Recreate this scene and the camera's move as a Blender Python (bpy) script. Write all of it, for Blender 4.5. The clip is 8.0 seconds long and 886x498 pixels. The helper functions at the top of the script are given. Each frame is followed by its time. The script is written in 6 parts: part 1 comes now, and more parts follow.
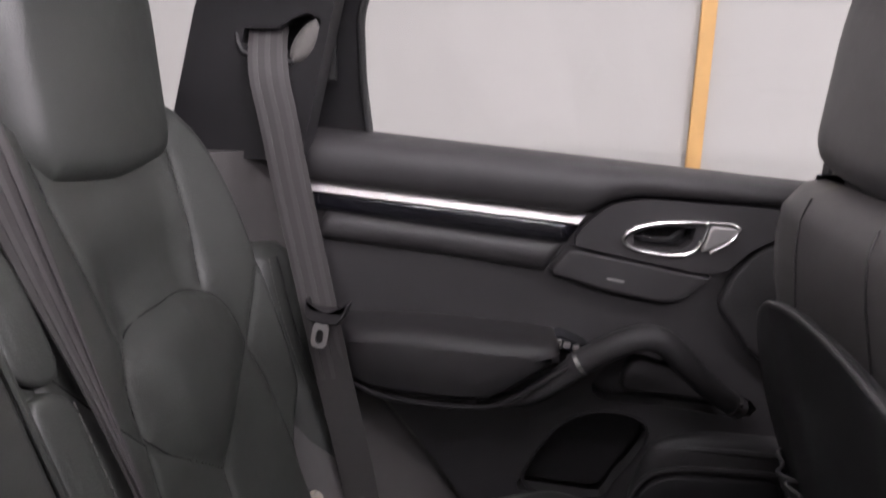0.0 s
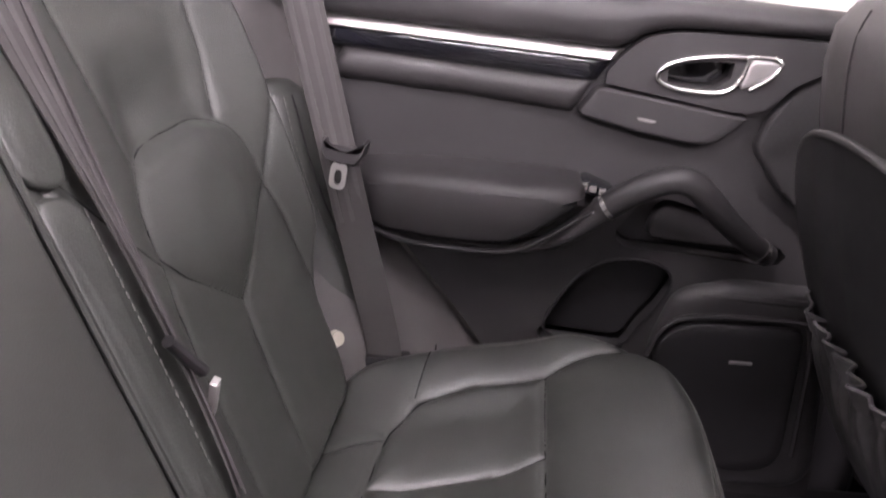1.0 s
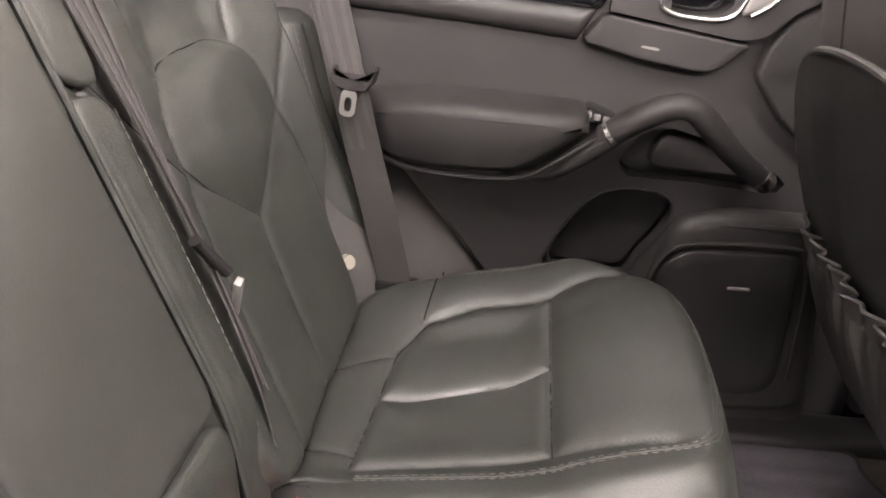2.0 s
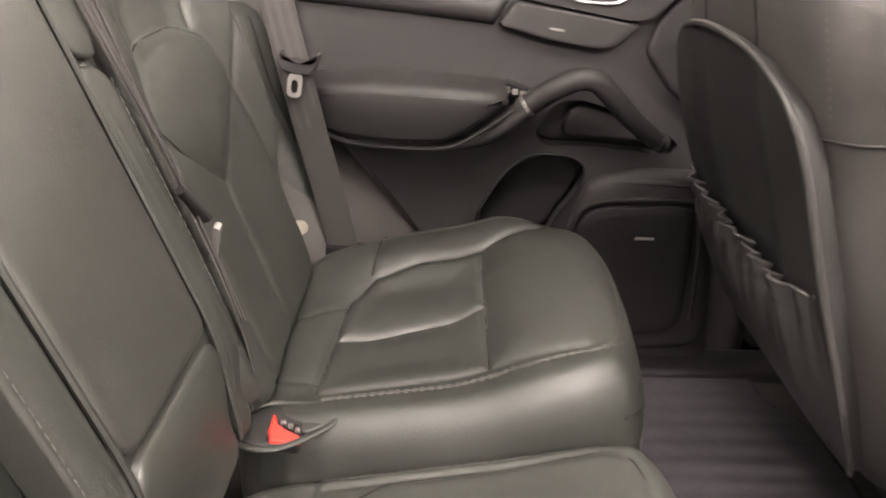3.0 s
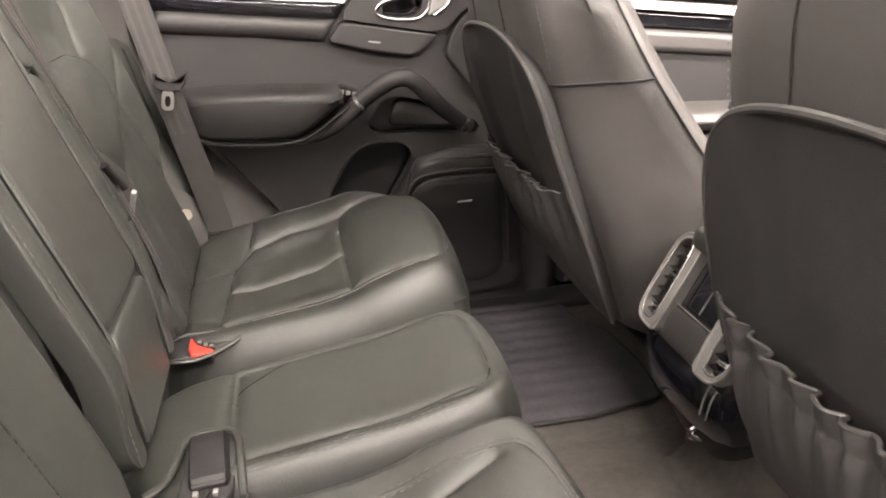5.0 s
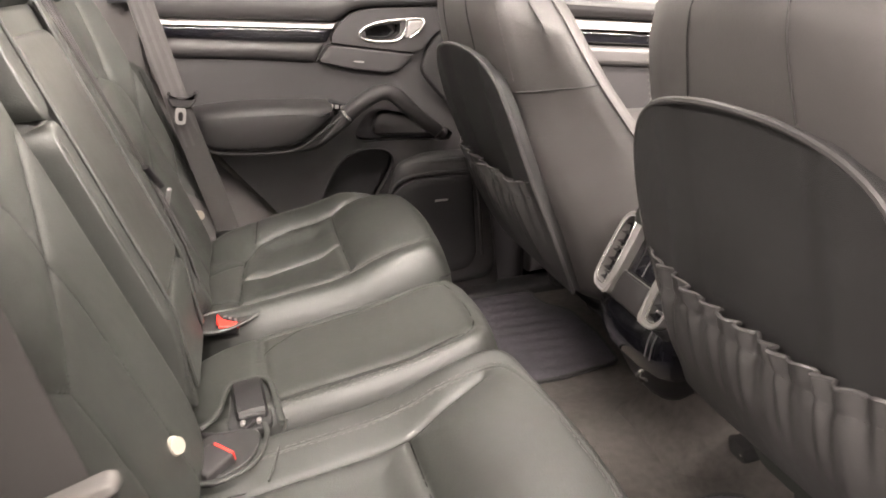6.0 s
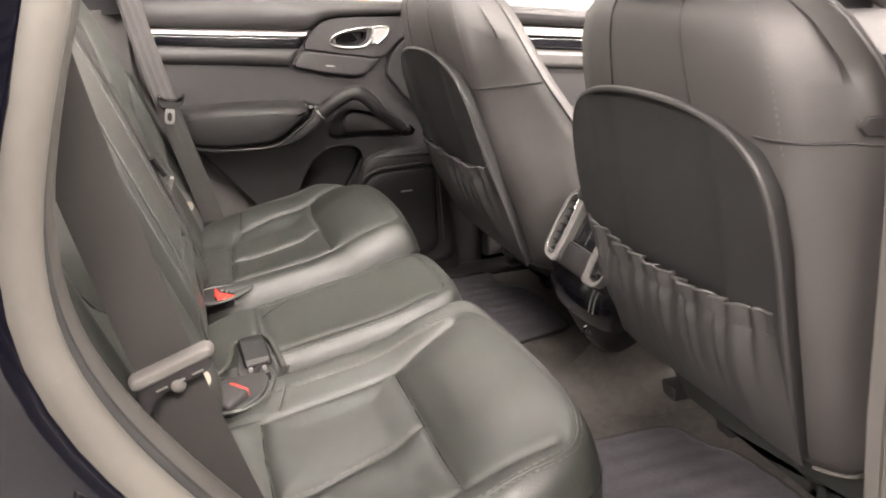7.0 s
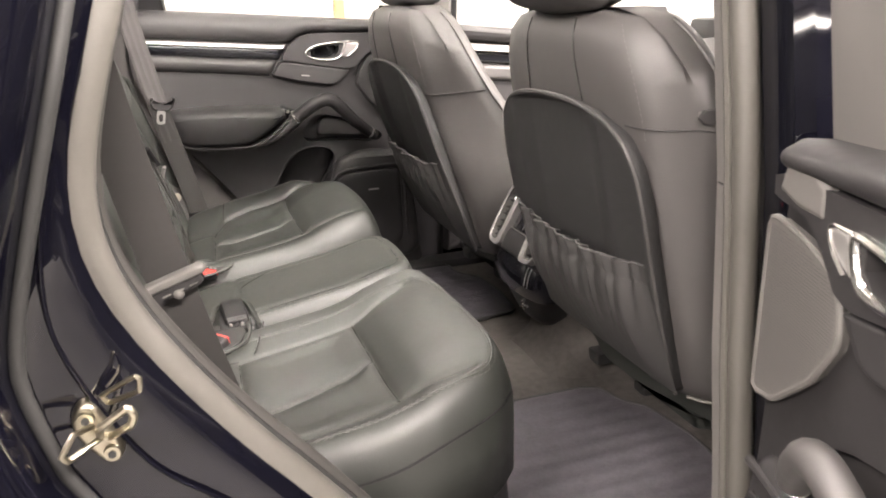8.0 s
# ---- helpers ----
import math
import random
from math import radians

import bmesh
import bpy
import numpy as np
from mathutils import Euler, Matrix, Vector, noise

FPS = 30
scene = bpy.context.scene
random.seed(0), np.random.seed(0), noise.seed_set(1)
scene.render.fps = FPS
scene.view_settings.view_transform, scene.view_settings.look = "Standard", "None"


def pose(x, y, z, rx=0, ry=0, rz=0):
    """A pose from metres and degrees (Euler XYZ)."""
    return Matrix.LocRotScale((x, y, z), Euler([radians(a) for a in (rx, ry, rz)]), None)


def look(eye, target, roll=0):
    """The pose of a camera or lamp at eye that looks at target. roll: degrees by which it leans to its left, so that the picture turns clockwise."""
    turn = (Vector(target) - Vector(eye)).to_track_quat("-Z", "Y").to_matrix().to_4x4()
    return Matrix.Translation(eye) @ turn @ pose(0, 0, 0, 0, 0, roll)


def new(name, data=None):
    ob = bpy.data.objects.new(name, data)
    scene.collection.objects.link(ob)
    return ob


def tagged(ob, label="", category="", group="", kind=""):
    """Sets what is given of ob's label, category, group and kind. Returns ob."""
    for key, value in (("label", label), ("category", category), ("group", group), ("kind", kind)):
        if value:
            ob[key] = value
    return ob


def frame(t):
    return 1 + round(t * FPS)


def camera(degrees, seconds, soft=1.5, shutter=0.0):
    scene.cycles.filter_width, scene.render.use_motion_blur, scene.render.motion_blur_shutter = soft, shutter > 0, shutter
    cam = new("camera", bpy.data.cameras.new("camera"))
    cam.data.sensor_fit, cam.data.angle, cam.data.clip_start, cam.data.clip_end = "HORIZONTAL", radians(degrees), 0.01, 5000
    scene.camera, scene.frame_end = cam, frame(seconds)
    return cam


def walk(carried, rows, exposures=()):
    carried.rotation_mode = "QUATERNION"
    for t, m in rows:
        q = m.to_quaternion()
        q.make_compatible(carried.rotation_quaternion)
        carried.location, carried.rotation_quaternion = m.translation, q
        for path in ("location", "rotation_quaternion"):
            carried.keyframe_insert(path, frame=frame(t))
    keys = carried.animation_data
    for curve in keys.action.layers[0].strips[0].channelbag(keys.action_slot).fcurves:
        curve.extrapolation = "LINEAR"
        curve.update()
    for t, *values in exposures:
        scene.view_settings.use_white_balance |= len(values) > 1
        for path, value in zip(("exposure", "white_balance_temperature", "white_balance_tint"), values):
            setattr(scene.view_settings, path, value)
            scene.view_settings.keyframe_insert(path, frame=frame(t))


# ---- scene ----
# Car cabin: x to the car's front, y to its left side, z up from the garage floor.
cam = camera(59.9, 8.0, soft=1.8, shutter=0.4)
PATH = [
    (0, (0.129, -0.304, 1.404), (-0.035, 1.629, 0.916), 1.6),
    (0.5, (0.118, -0.282, 1.366), (-0.054, 1.606, 0.728), 1.6),
    (1, (0.123, -0.29, 1.341), (-0.067, 1.545, 0.567), 1.6),
    (1.5, (0.118, -0.3, 1.317), (-0.078, 1.494, 0.455), 1.6),
    (3, (0.119, -0.484, 1.304), (0.107, 1.33, 0.463), 1.0),
    (3.5, (0.108, -0.57, 1.304), (0.259, 1.257, 0.505), 0.2),
    (4, (0.124, -0.632, 1.291), (0.382, 1.19, 0.507), -1.0),
    (4.5, (0.114, -0.717, 1.289), (0.432, 1.102, 0.522), -1.4),
    (6, (0.023, -1.017, 1.312), (0.473, 0.805, 0.62), -2.5),
    (6.5, (-0.043, -1.111, 1.318), (0.475, 0.694, 0.631), -2.8),
    (7, (-0.055, -1.198, 1.322), (0.509, 0.598, 0.646), -2.7),
    (7.5, (-0.054, -1.319, 1.32), (0.537, 0.476, 0.666), -2.3),
    (8, (-0.078, -1.434, 1.324), (0.539, 0.36, 0.692), -1.7),
]
EXPOSURES = [(0.0, -0.26, 5900, 24), (0.5, 0.15, 5750, 29), (1.0, 0.86, 6050, 30), (1.5, 1.26, 6350, 25), (3.0, 1.27, 6800, 19), (4.5, 1.27, 6800, 18), (6.0, 1.46, 6700, 18), (8.0, 1.47, 6550, 16)]
walk(cam, [(t, look(eye, target, roll)) for t, eye, target, roll in PATH], EXPOSURES)

# ---- light ----
world = bpy.data.worlds.new("garage_air")
scene.world = world
world.use_nodes = True
world.node_tree.nodes["Background"].inputs[0].default_value = (1.0, 0.96, 0.9, 1)
world.node_tree.nodes["Background"].inputs[1].default_value = 0.02
LAMPS = [(-2.2, -2.5), (0.3, -2.5), (2.8, -2.5), (-2.2, 1.35), (0.3, 1.35), (2.8, 1.35), (-2.2, -0.6), (0.3, -0.6), (2.8, -0.6)]
POWER = [175, 130, 245, 10, 5, 25, 35, 20, 215]
LAMP_Z = 2.95
for k, (lx, ly) in enumerate(LAMPS):
    lamp = bpy.data.lights.new("tube_light", "AREA")
    lamp.shape, lamp.size, lamp.size_y, lamp.energy, lamp.color = "RECTANGLE", 1.5, 0.22, POWER[k], (1.0, 0.93, 0.84)
    new("tube_light", lamp).matrix_world = pose(lx, ly, LAMP_Z - 0.05)


# ---- materials ----
def material(name, colour, rough=0.5, metal=0.0, grain=0.0, size=400.0, bump=0.1, spread=0.12, cloud=9.0, coat=0.0, spec=0.5, kind="noise", wear=0.12):
    """A surface with fine relief, cloudy wear in colour and in gloss, and a small difference from piece to piece."""
    m = bpy.data.materials.new(name)
    m.use_nodes = True
    t = m.node_tree
    b = t.nodes["Principled BSDF"]
    b.inputs["Metallic"].default_value = metal
    b.inputs["Coat Weight"].default_value = coat
    b.inputs["Coat Roughness"].default_value = 0.04
    b.inputs["Specular IOR Level"].default_value = spec
    co = t.nodes.new("ShaderNodeTexCoord")
    big = t.nodes.new("ShaderNodeTexNoise")
    big.inputs["Scale"].default_value = cloud
    big.inputs["Detail"].default_value = 6
    t.links.new(co.outputs["Object"], big.inputs["Vector"])
    small = t.nodes.new("ShaderNodeTexNoise")
    small.inputs["Scale"].default_value = cloud * 14
    small.inputs["Detail"].default_value = 3
    t.links.new(co.outputs["Object"], small.inputs["Vector"])
    mix = t.nodes.new("ShaderNodeMix")
    mix.data_type, mix.blend_type = "FLOAT", "MIX"
    mix.inputs[0].default_value = 0.35
    t.links.new(big.outputs["Fac"], mix.inputs[2])
    t.links.new(small.outputs["Fac"], mix.inputs[3])
    ramp = t.nodes.new("ShaderNodeMapRange")
    ramp.inputs[1].default_value, ramp.inputs[2].default_value = 0.3, 0.7
    ramp.inputs[3].default_value, ramp.inputs[4].default_value = 1 - spread, 1 + spread
    t.links.new(mix.outputs[0], ramp.inputs[0])
    info = t.nodes.new("ShaderNodeObjectInfo")
    each = t.nodes.new("ShaderNodeMapRange")
    each.inputs[3].default_value, each.inputs[4].default_value = 0.96, 1.04
    t.links.new(info.outputs["Random"], each.inputs[0])
    mul = t.nodes.new("ShaderNodeMath")
    mul.operation = "MULTIPLY"
    t.links.new(ramp.outputs[0], mul.inputs[0])
    t.links.new(each.outputs[0], mul.inputs[1])
    tone = t.nodes.new("ShaderNodeVectorMath")
    tone.operation = "SCALE"
    tone.inputs[0].default_value = colour
    t.links.new(mul.outputs[0], tone.inputs["Scale"])
    t.links.new(tone.outputs[0], b.inputs["Base Color"])
    gloss = t.nodes.new("ShaderNodeMapRange")
    gloss.inputs[1].default_value, gloss.inputs[2].default_value = 0.3, 0.7
    gloss.inputs[3].default_value, gloss.inputs[4].default_value = max(0.02, rough * (1 - wear)), min(1, rough * (1 + wear))
    t.links.new(mix.outputs[0], gloss.inputs[0])
    t.links.new(gloss.outputs[0], b.inputs["Roughness"])
    if grain:
        if kind == "cells":
            tex = t.nodes.new("ShaderNodeTexVoronoi")
            out = "Distance"
        elif kind == "weave":
            tex = t.nodes.new("ShaderNodeTexWave")
            tex.inputs["Distortion"].default_value = 0.3
            out = "Fac"
        else:
            tex = t.nodes.new("ShaderNodeTexNoise")
            tex.inputs["Detail"].default_value = 4
            out = "Fac"
        tex.inputs["Scale"].default_value = size
        t.links.new(co.outputs["Object"], tex.inputs["Vector"])
        bp = t.nodes.new("ShaderNodeBump")
        bp.inputs["Strength"].default_value = bump
        bp.inputs["Distance"].default_value = grain
        t.links.new(tex.outputs[out], bp.inputs["Height"])
        t.links.new(bp.outputs[0], b.inputs["Normal"])
    return m


LEATHER = material("black_leather", (0.0156, 0.0173, 0.0150), 0.51, grain=0.0006, size=520, bump=0.25, kind="cells", cloud=6, spec=0.66)
# two lighter copies of the black leather, brightened where more light falls
LEATHER_LIT_PANEL = material("black_leather_lit_panel", (0.020, 0.0208, 0.0188), 0.42, grain=0.0005, size=500, bump=0.22, kind="cells", cloud=5, spec=0.75)
LEATHER_LIT = material("black_leather_lit", (0.040, 0.0372, 0.0365), 0.54, grain=0.0005, size=480, bump=0.22, kind="cells", cloud=5, spec=0.7)
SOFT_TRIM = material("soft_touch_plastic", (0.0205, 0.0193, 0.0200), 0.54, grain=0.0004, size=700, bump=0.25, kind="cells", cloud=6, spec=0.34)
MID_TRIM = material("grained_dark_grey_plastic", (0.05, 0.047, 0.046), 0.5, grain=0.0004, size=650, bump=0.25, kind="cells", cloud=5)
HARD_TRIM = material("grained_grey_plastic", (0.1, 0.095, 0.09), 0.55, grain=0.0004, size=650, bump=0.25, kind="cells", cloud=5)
DARK_TRIM = material("dark_grained_plastic", (0.011, 0.0104, 0.0112), 0.5, grain=0.0004, size=700, bump=0.25, cloud=7, spec=0.3)
FABRIC = material("black_pocket_fabric", (0.021, 0.0206, 0.0210), 0.5, grain=0.001, size=900, bump=0.3, kind="weave", cloud=6, spec=0.5)
GATHERED = material("gathered_pocket_leather", (0.038, 0.0368, 0.0365), 0.48, grain=0.0005, size=520, bump=0.25, kind="cells", spec=0.4)
WEBBING = material("belt_webbing", (0.030, 0.0284, 0.0275), 0.58, grain=0.0004, size=260, bump=0.12, kind="weave", cloud=12, spec=0.25)
WEB_STRIPE = material("belt_webbing_rib", (0.039, 0.0357, 0.0365), 0.55, grain=0.0004, size=260, bump=0.12, kind="weave", cloud=12, spec=0.3)
CARPET = material("charcoal_carpet", (0.078, 0.072, 0.067), 0.95, grain=0.004, size=900, bump=0.8, spread=0.45, cloud=5, spec=0.1)
MAT_PILE = material("black_mat_pile", (0.082, 0.077, 0.087), 0.95, grain=0.004, size=1000, bump=0.8, spread=0.3, cloud=10, spec=0.1)
CHROME = material("chrome", (0.85, 0.84, 0.82), 0.2, metal=1.0, spread=0.03, cloud=20)
SATIN = material("brushed_aluminium", (0.31, 0.295, 0.29), 0.42, metal=1.0, spread=0.05, grain=0.0002, size=300, bump=0.1)
SILVER = material("silver_painted_plastic", (0.29, 0.28, 0.275), 0.4, metal=0.7, spread=0.05)
GLOSS = material("piano_black", (0.006, 0.006, 0.008), 0.06, coat=1.0, spread=0.1, wear=0.3)
PAINT = material("black_car_paint", (0.0022, 0.0022, 0.0042), 0.05, coat=0.25, spec=0.35, spread=0.15, cloud=4, wear=0.3)
SEAL_LIP = material("dark_rubber_lip", (0.035, 0.033, 0.03), 0.6, grain=0.0004, size=300, bump=0.2, cloud=8)
RUBBER = material("grey_rubber_seal", (0.064, 0.060, 0.053), 0.55, grain=0.0004, size=300, bump=0.2, cloud=8)
BLACK_RUBBER = material("black_rubber", (0.012, 0.012, 0.012), 0.6, cloud=8)
RED = material("red_buckle_plastic", (0.58, 0.024, 0.014), 0.4, spread=0.06)
CREAM = material("cream_plastic", (0.24, 0.22, 0.185), 0.5, spread=0.05)
SEAM_SHADE = material("dark_seam_shade", (0.006, 0.006, 0.006), 0.9, spread=0.1, cloud=60, spec=0.08)
THREAD = material("grey_thread", (0.075, 0.073, 0.069), 0.7, spread=0.15, cloud=60)
STEEL = material("galvanised_steel", (0.36, 0.33, 0.26), 0.3, metal=1.0, spread=0.2, cloud=30)
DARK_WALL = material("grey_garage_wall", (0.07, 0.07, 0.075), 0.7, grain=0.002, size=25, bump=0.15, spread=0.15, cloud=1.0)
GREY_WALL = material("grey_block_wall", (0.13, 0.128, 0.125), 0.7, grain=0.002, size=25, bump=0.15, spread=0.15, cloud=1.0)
WALL = material("white_wall_sheet", (0.37, 0.36, 0.342), 0.7, grain=0.002, size=25, bump=0.15, spread=0.04, cloud=1.2)
PINE = material("pine_batten", (0.55, 0.32, 0.11), 0.6, grain=0.002, size=40, bump=0.2, spread=0.2, cloud=7)
CONCRETE = material("concrete_floor", (0.16, 0.155, 0.15), 0.6, grain=0.003, size=60, bump=0.3, spread=0.2, cloud=2)
HEADLINER = material("grey_headliner", (0.35, 0.34, 0.33), 0.9, grain=0.001, size=500, bump=0.3)


def glass(name, tint, rough=0.0):
    m = bpy.data.materials.new(name)
    m.use_nodes = True
    b = m.node_tree.nodes["Principled BSDF"]
    b.inputs["Base Color"].default_value = (*tint, 1)
    b.inputs["Transmission Weight"].default_value = 1
    b.inputs["Roughness"].default_value = rough
    b.inputs["IOR"].default_value = 1.45
    return m


def glowing(name, colour, strength):
    m = bpy.data.materials.new(name)
    m.use_nodes = True
    b = m.node_tree.nodes["Principled BSDF"]
    b.inputs["Emission Color"].default_value = (*colour, 1)
    b.inputs["Emission Strength"].default_value = strength
    return m


GLASS = glass("clear_window_glass", (0.97, 1.0, 0.98))
TUBE = glowing("lit_tube_cover", (1.0, 0.93, 0.84), 16)


# ---- mesh helpers ----
def thing(name, org, label, category, group="", kind=""):
    ob = new(name)
    ob.empty_display_size = 0.05
    ob.location = org
    ob["org"] = [float(v) for v in org]
    return tagged(ob, label, category, group, kind)


def finish(bm, smooth=True, angle=40):
    bmesh.ops.remove_doubles(bm, verts=bm.verts, dist=1e-5)
    bmesh.ops.recalc_face_normals(bm, faces=bm.faces)
    for f in bm.faces:
        f.smooth = smooth
    for e in bm.edges:
        if len(e.link_faces) == 2 and e.calc_face_angle(0) > radians(angle):
            e.smooth = False


def part(name, bm, mat, parent, label="", angle=40):
    """One mesh under a thing or a part; coordinates are given in the world."""
    root = parent if parent.get("org") is not None else parent.parent
    o = Vector(root["org"])
    finish(bm, angle=angle)
    bmesh.ops.translate(bm, verts=bm.verts, vec=-o)
    me = bpy.data.meshes.new(name)
    bm.to_mesh(me)
    bm.free()
    me.materials.append(mat)
    ob = new(name, me)
    ob.parent = parent
    return tagged(ob, label)


def solid(name, bm, mat, label, category, group="", kind="", angle=40):
    """A thing or a piece of the setting that is one mesh."""
    finish(bm, angle=angle)
    me = bpy.data.meshes.new(name)
    bm.to_mesh(me)
    bm.free()
    me.materials.append(mat)
    return tagged(new(name, me), label, category, group, kind)


def box(bm, x0, y0, z0, x1, y1, z1, bevel=0.0, seg=2, turn=None):
    made = bmesh.ops.create_cube(bm, size=1)
    vs = made["verts"]
    bmesh.ops.scale(bm, vec=(abs(x1 - x0), abs(y1 - y0), abs(z1 - z0)), verts=vs)
    if bevel:
        es = list({e for v in vs for e in v.link_edges})
        out = bmesh.ops.bevel(bm, geom=es, offset=bevel, segments=seg, affect="EDGES", profile=0.6)
        vs = list({v for v in out["verts"]} | {v for v in vs if v.is_valid})
    if turn:
        bmesh.ops.transform(bm, matrix=turn, verts=vs)
    bmesh.ops.translate(bm, vec=((x0 + x1) / 2, (y0 + y1) / 2, (z0 + z1) / 2), verts=vs)
    return bm


def set_in(bm, m):
    bmesh.ops.transform(bm, matrix=m, verts=bm.verts)
    return bm


def blank():
    return bmesh.new()


def chaikin(pts, n=2, closed=True):
    for _ in range(n):
        out = []
        m = len(pts)
        for i in range(m if closed else m - 1):
            a, b = Vector(pts[i]), Vector(pts[(i + 1) % m])
            out += [a * 0.75 + b * 0.25, a * 0.25 + b * 0.75]
        if not closed:
            out = [Vector(pts[0])] + out + [Vector(pts[-1])]
        pts = out
    return [Vector(p) for p in pts]


def fillet(pts, r):
    """Round the corners of a closed outline."""
    if r <= 0:
        return [Vector(p) for p in pts]
    pts = [Vector(p) for p in pts]
    out, n = [], len(pts)
    for i, p in enumerate(pts):
        a, b = pts[i - 1], pts[(i + 1) % n]
        da, db = min(r, (a - p).length * 0.49), min(r, (b - p).length * 0.49)
        p0, p1 = p + (a - p).normalized() * da, p + (b - p).normalized() * db
        for k in range(6):
            t = k / 5
            out.append(p0 * (1 - t) ** 2 + p * 2 * t * (1 - t) + p1 * t * t)
    return out


SOFT = (0.0, 0.009, 0.022, 0.12)


def resample(pts, step, closed=True):
    pts = [Vector(p) for p in pts]
    ring = pts + [pts[0]] if closed else pts
    d = [0.0]
    for a, b in zip(ring, ring[1:]):
        d.append(d[-1] + (b - a).length)
    n = max(8 if closed else 2, round(d[-1] / step))
    out, j = [], 0
    for i in range(n if closed else n + 1):
        s = d[-1] * i / n
        while j < len(d) - 2 and d[j + 1] < s:
            j += 1
        k = (s - d[j]) / max(1e-9, d[j + 1] - d[j])
        out.append(ring[j].lerp(ring[j + 1], k))
    return out


def area2(pts):
    return sum(a.x * b.y - b.x * a.y for a, b in zip(pts, pts[1:] + pts[:1]))


def inset(pts, d):
    out, n = [], len(pts)
    for i, p in enumerate(pts):
        t = pts[(i + 1) % n] - pts[i - 1]
        t = t.normalized() if t.length > 1e-9 else Vector((1, 0))
        out.append(p + Vector((-t.y, t.x)) * d)
    return out


def pillow(bm, outline, f, rise, edge, drop=0.01, dome=0.0, n=5, step=0.012, soft=2):
    """A cushion over a flat outline: f(u, v, h) puts it into the world; rounded rim, slightly domed top."""
    pts = resample(fillet(outline, SOFT[soft]), step)
    if area2(pts) < 0:
        pts.reverse()
    c = sum(pts, Vector((0, 0))) / len(pts)
    rings = [[(p, -drop) for p in pts]]
    for k in range(n + 1):
        a = k / n * math.pi / 2
        rings.append([(p, rise * math.sin(a)) for p in inset(pts, edge * (1 - math.cos(a)))])
    last = [p for p, _ in rings[-1]]
    for s in (0.85, 0.68, 0.5, 0.32, 0.15):
        rings.append([(c + (p - c) * s, rise + dome * (1 - s * s)) for p in last])
    made = [[bm.verts.new(f(p.x, p.y, h)) for p, h in ring] for ring in rings]
    m = len(pts)
    for a, b in zip(made, made[1:]):
        for i in range(m):
            bm.faces.new((a[i], a[(i + 1) % m], b[(i + 1) % m], b[i]))
    top = bm.verts.new(f(c.x, c.y, rise + dome))
    for i in range(m):
        bm.faces.new((made[-1][i], made[-1][(i + 1) % m], top))
    bm.faces.new(list(reversed(made[0])))
    return bm


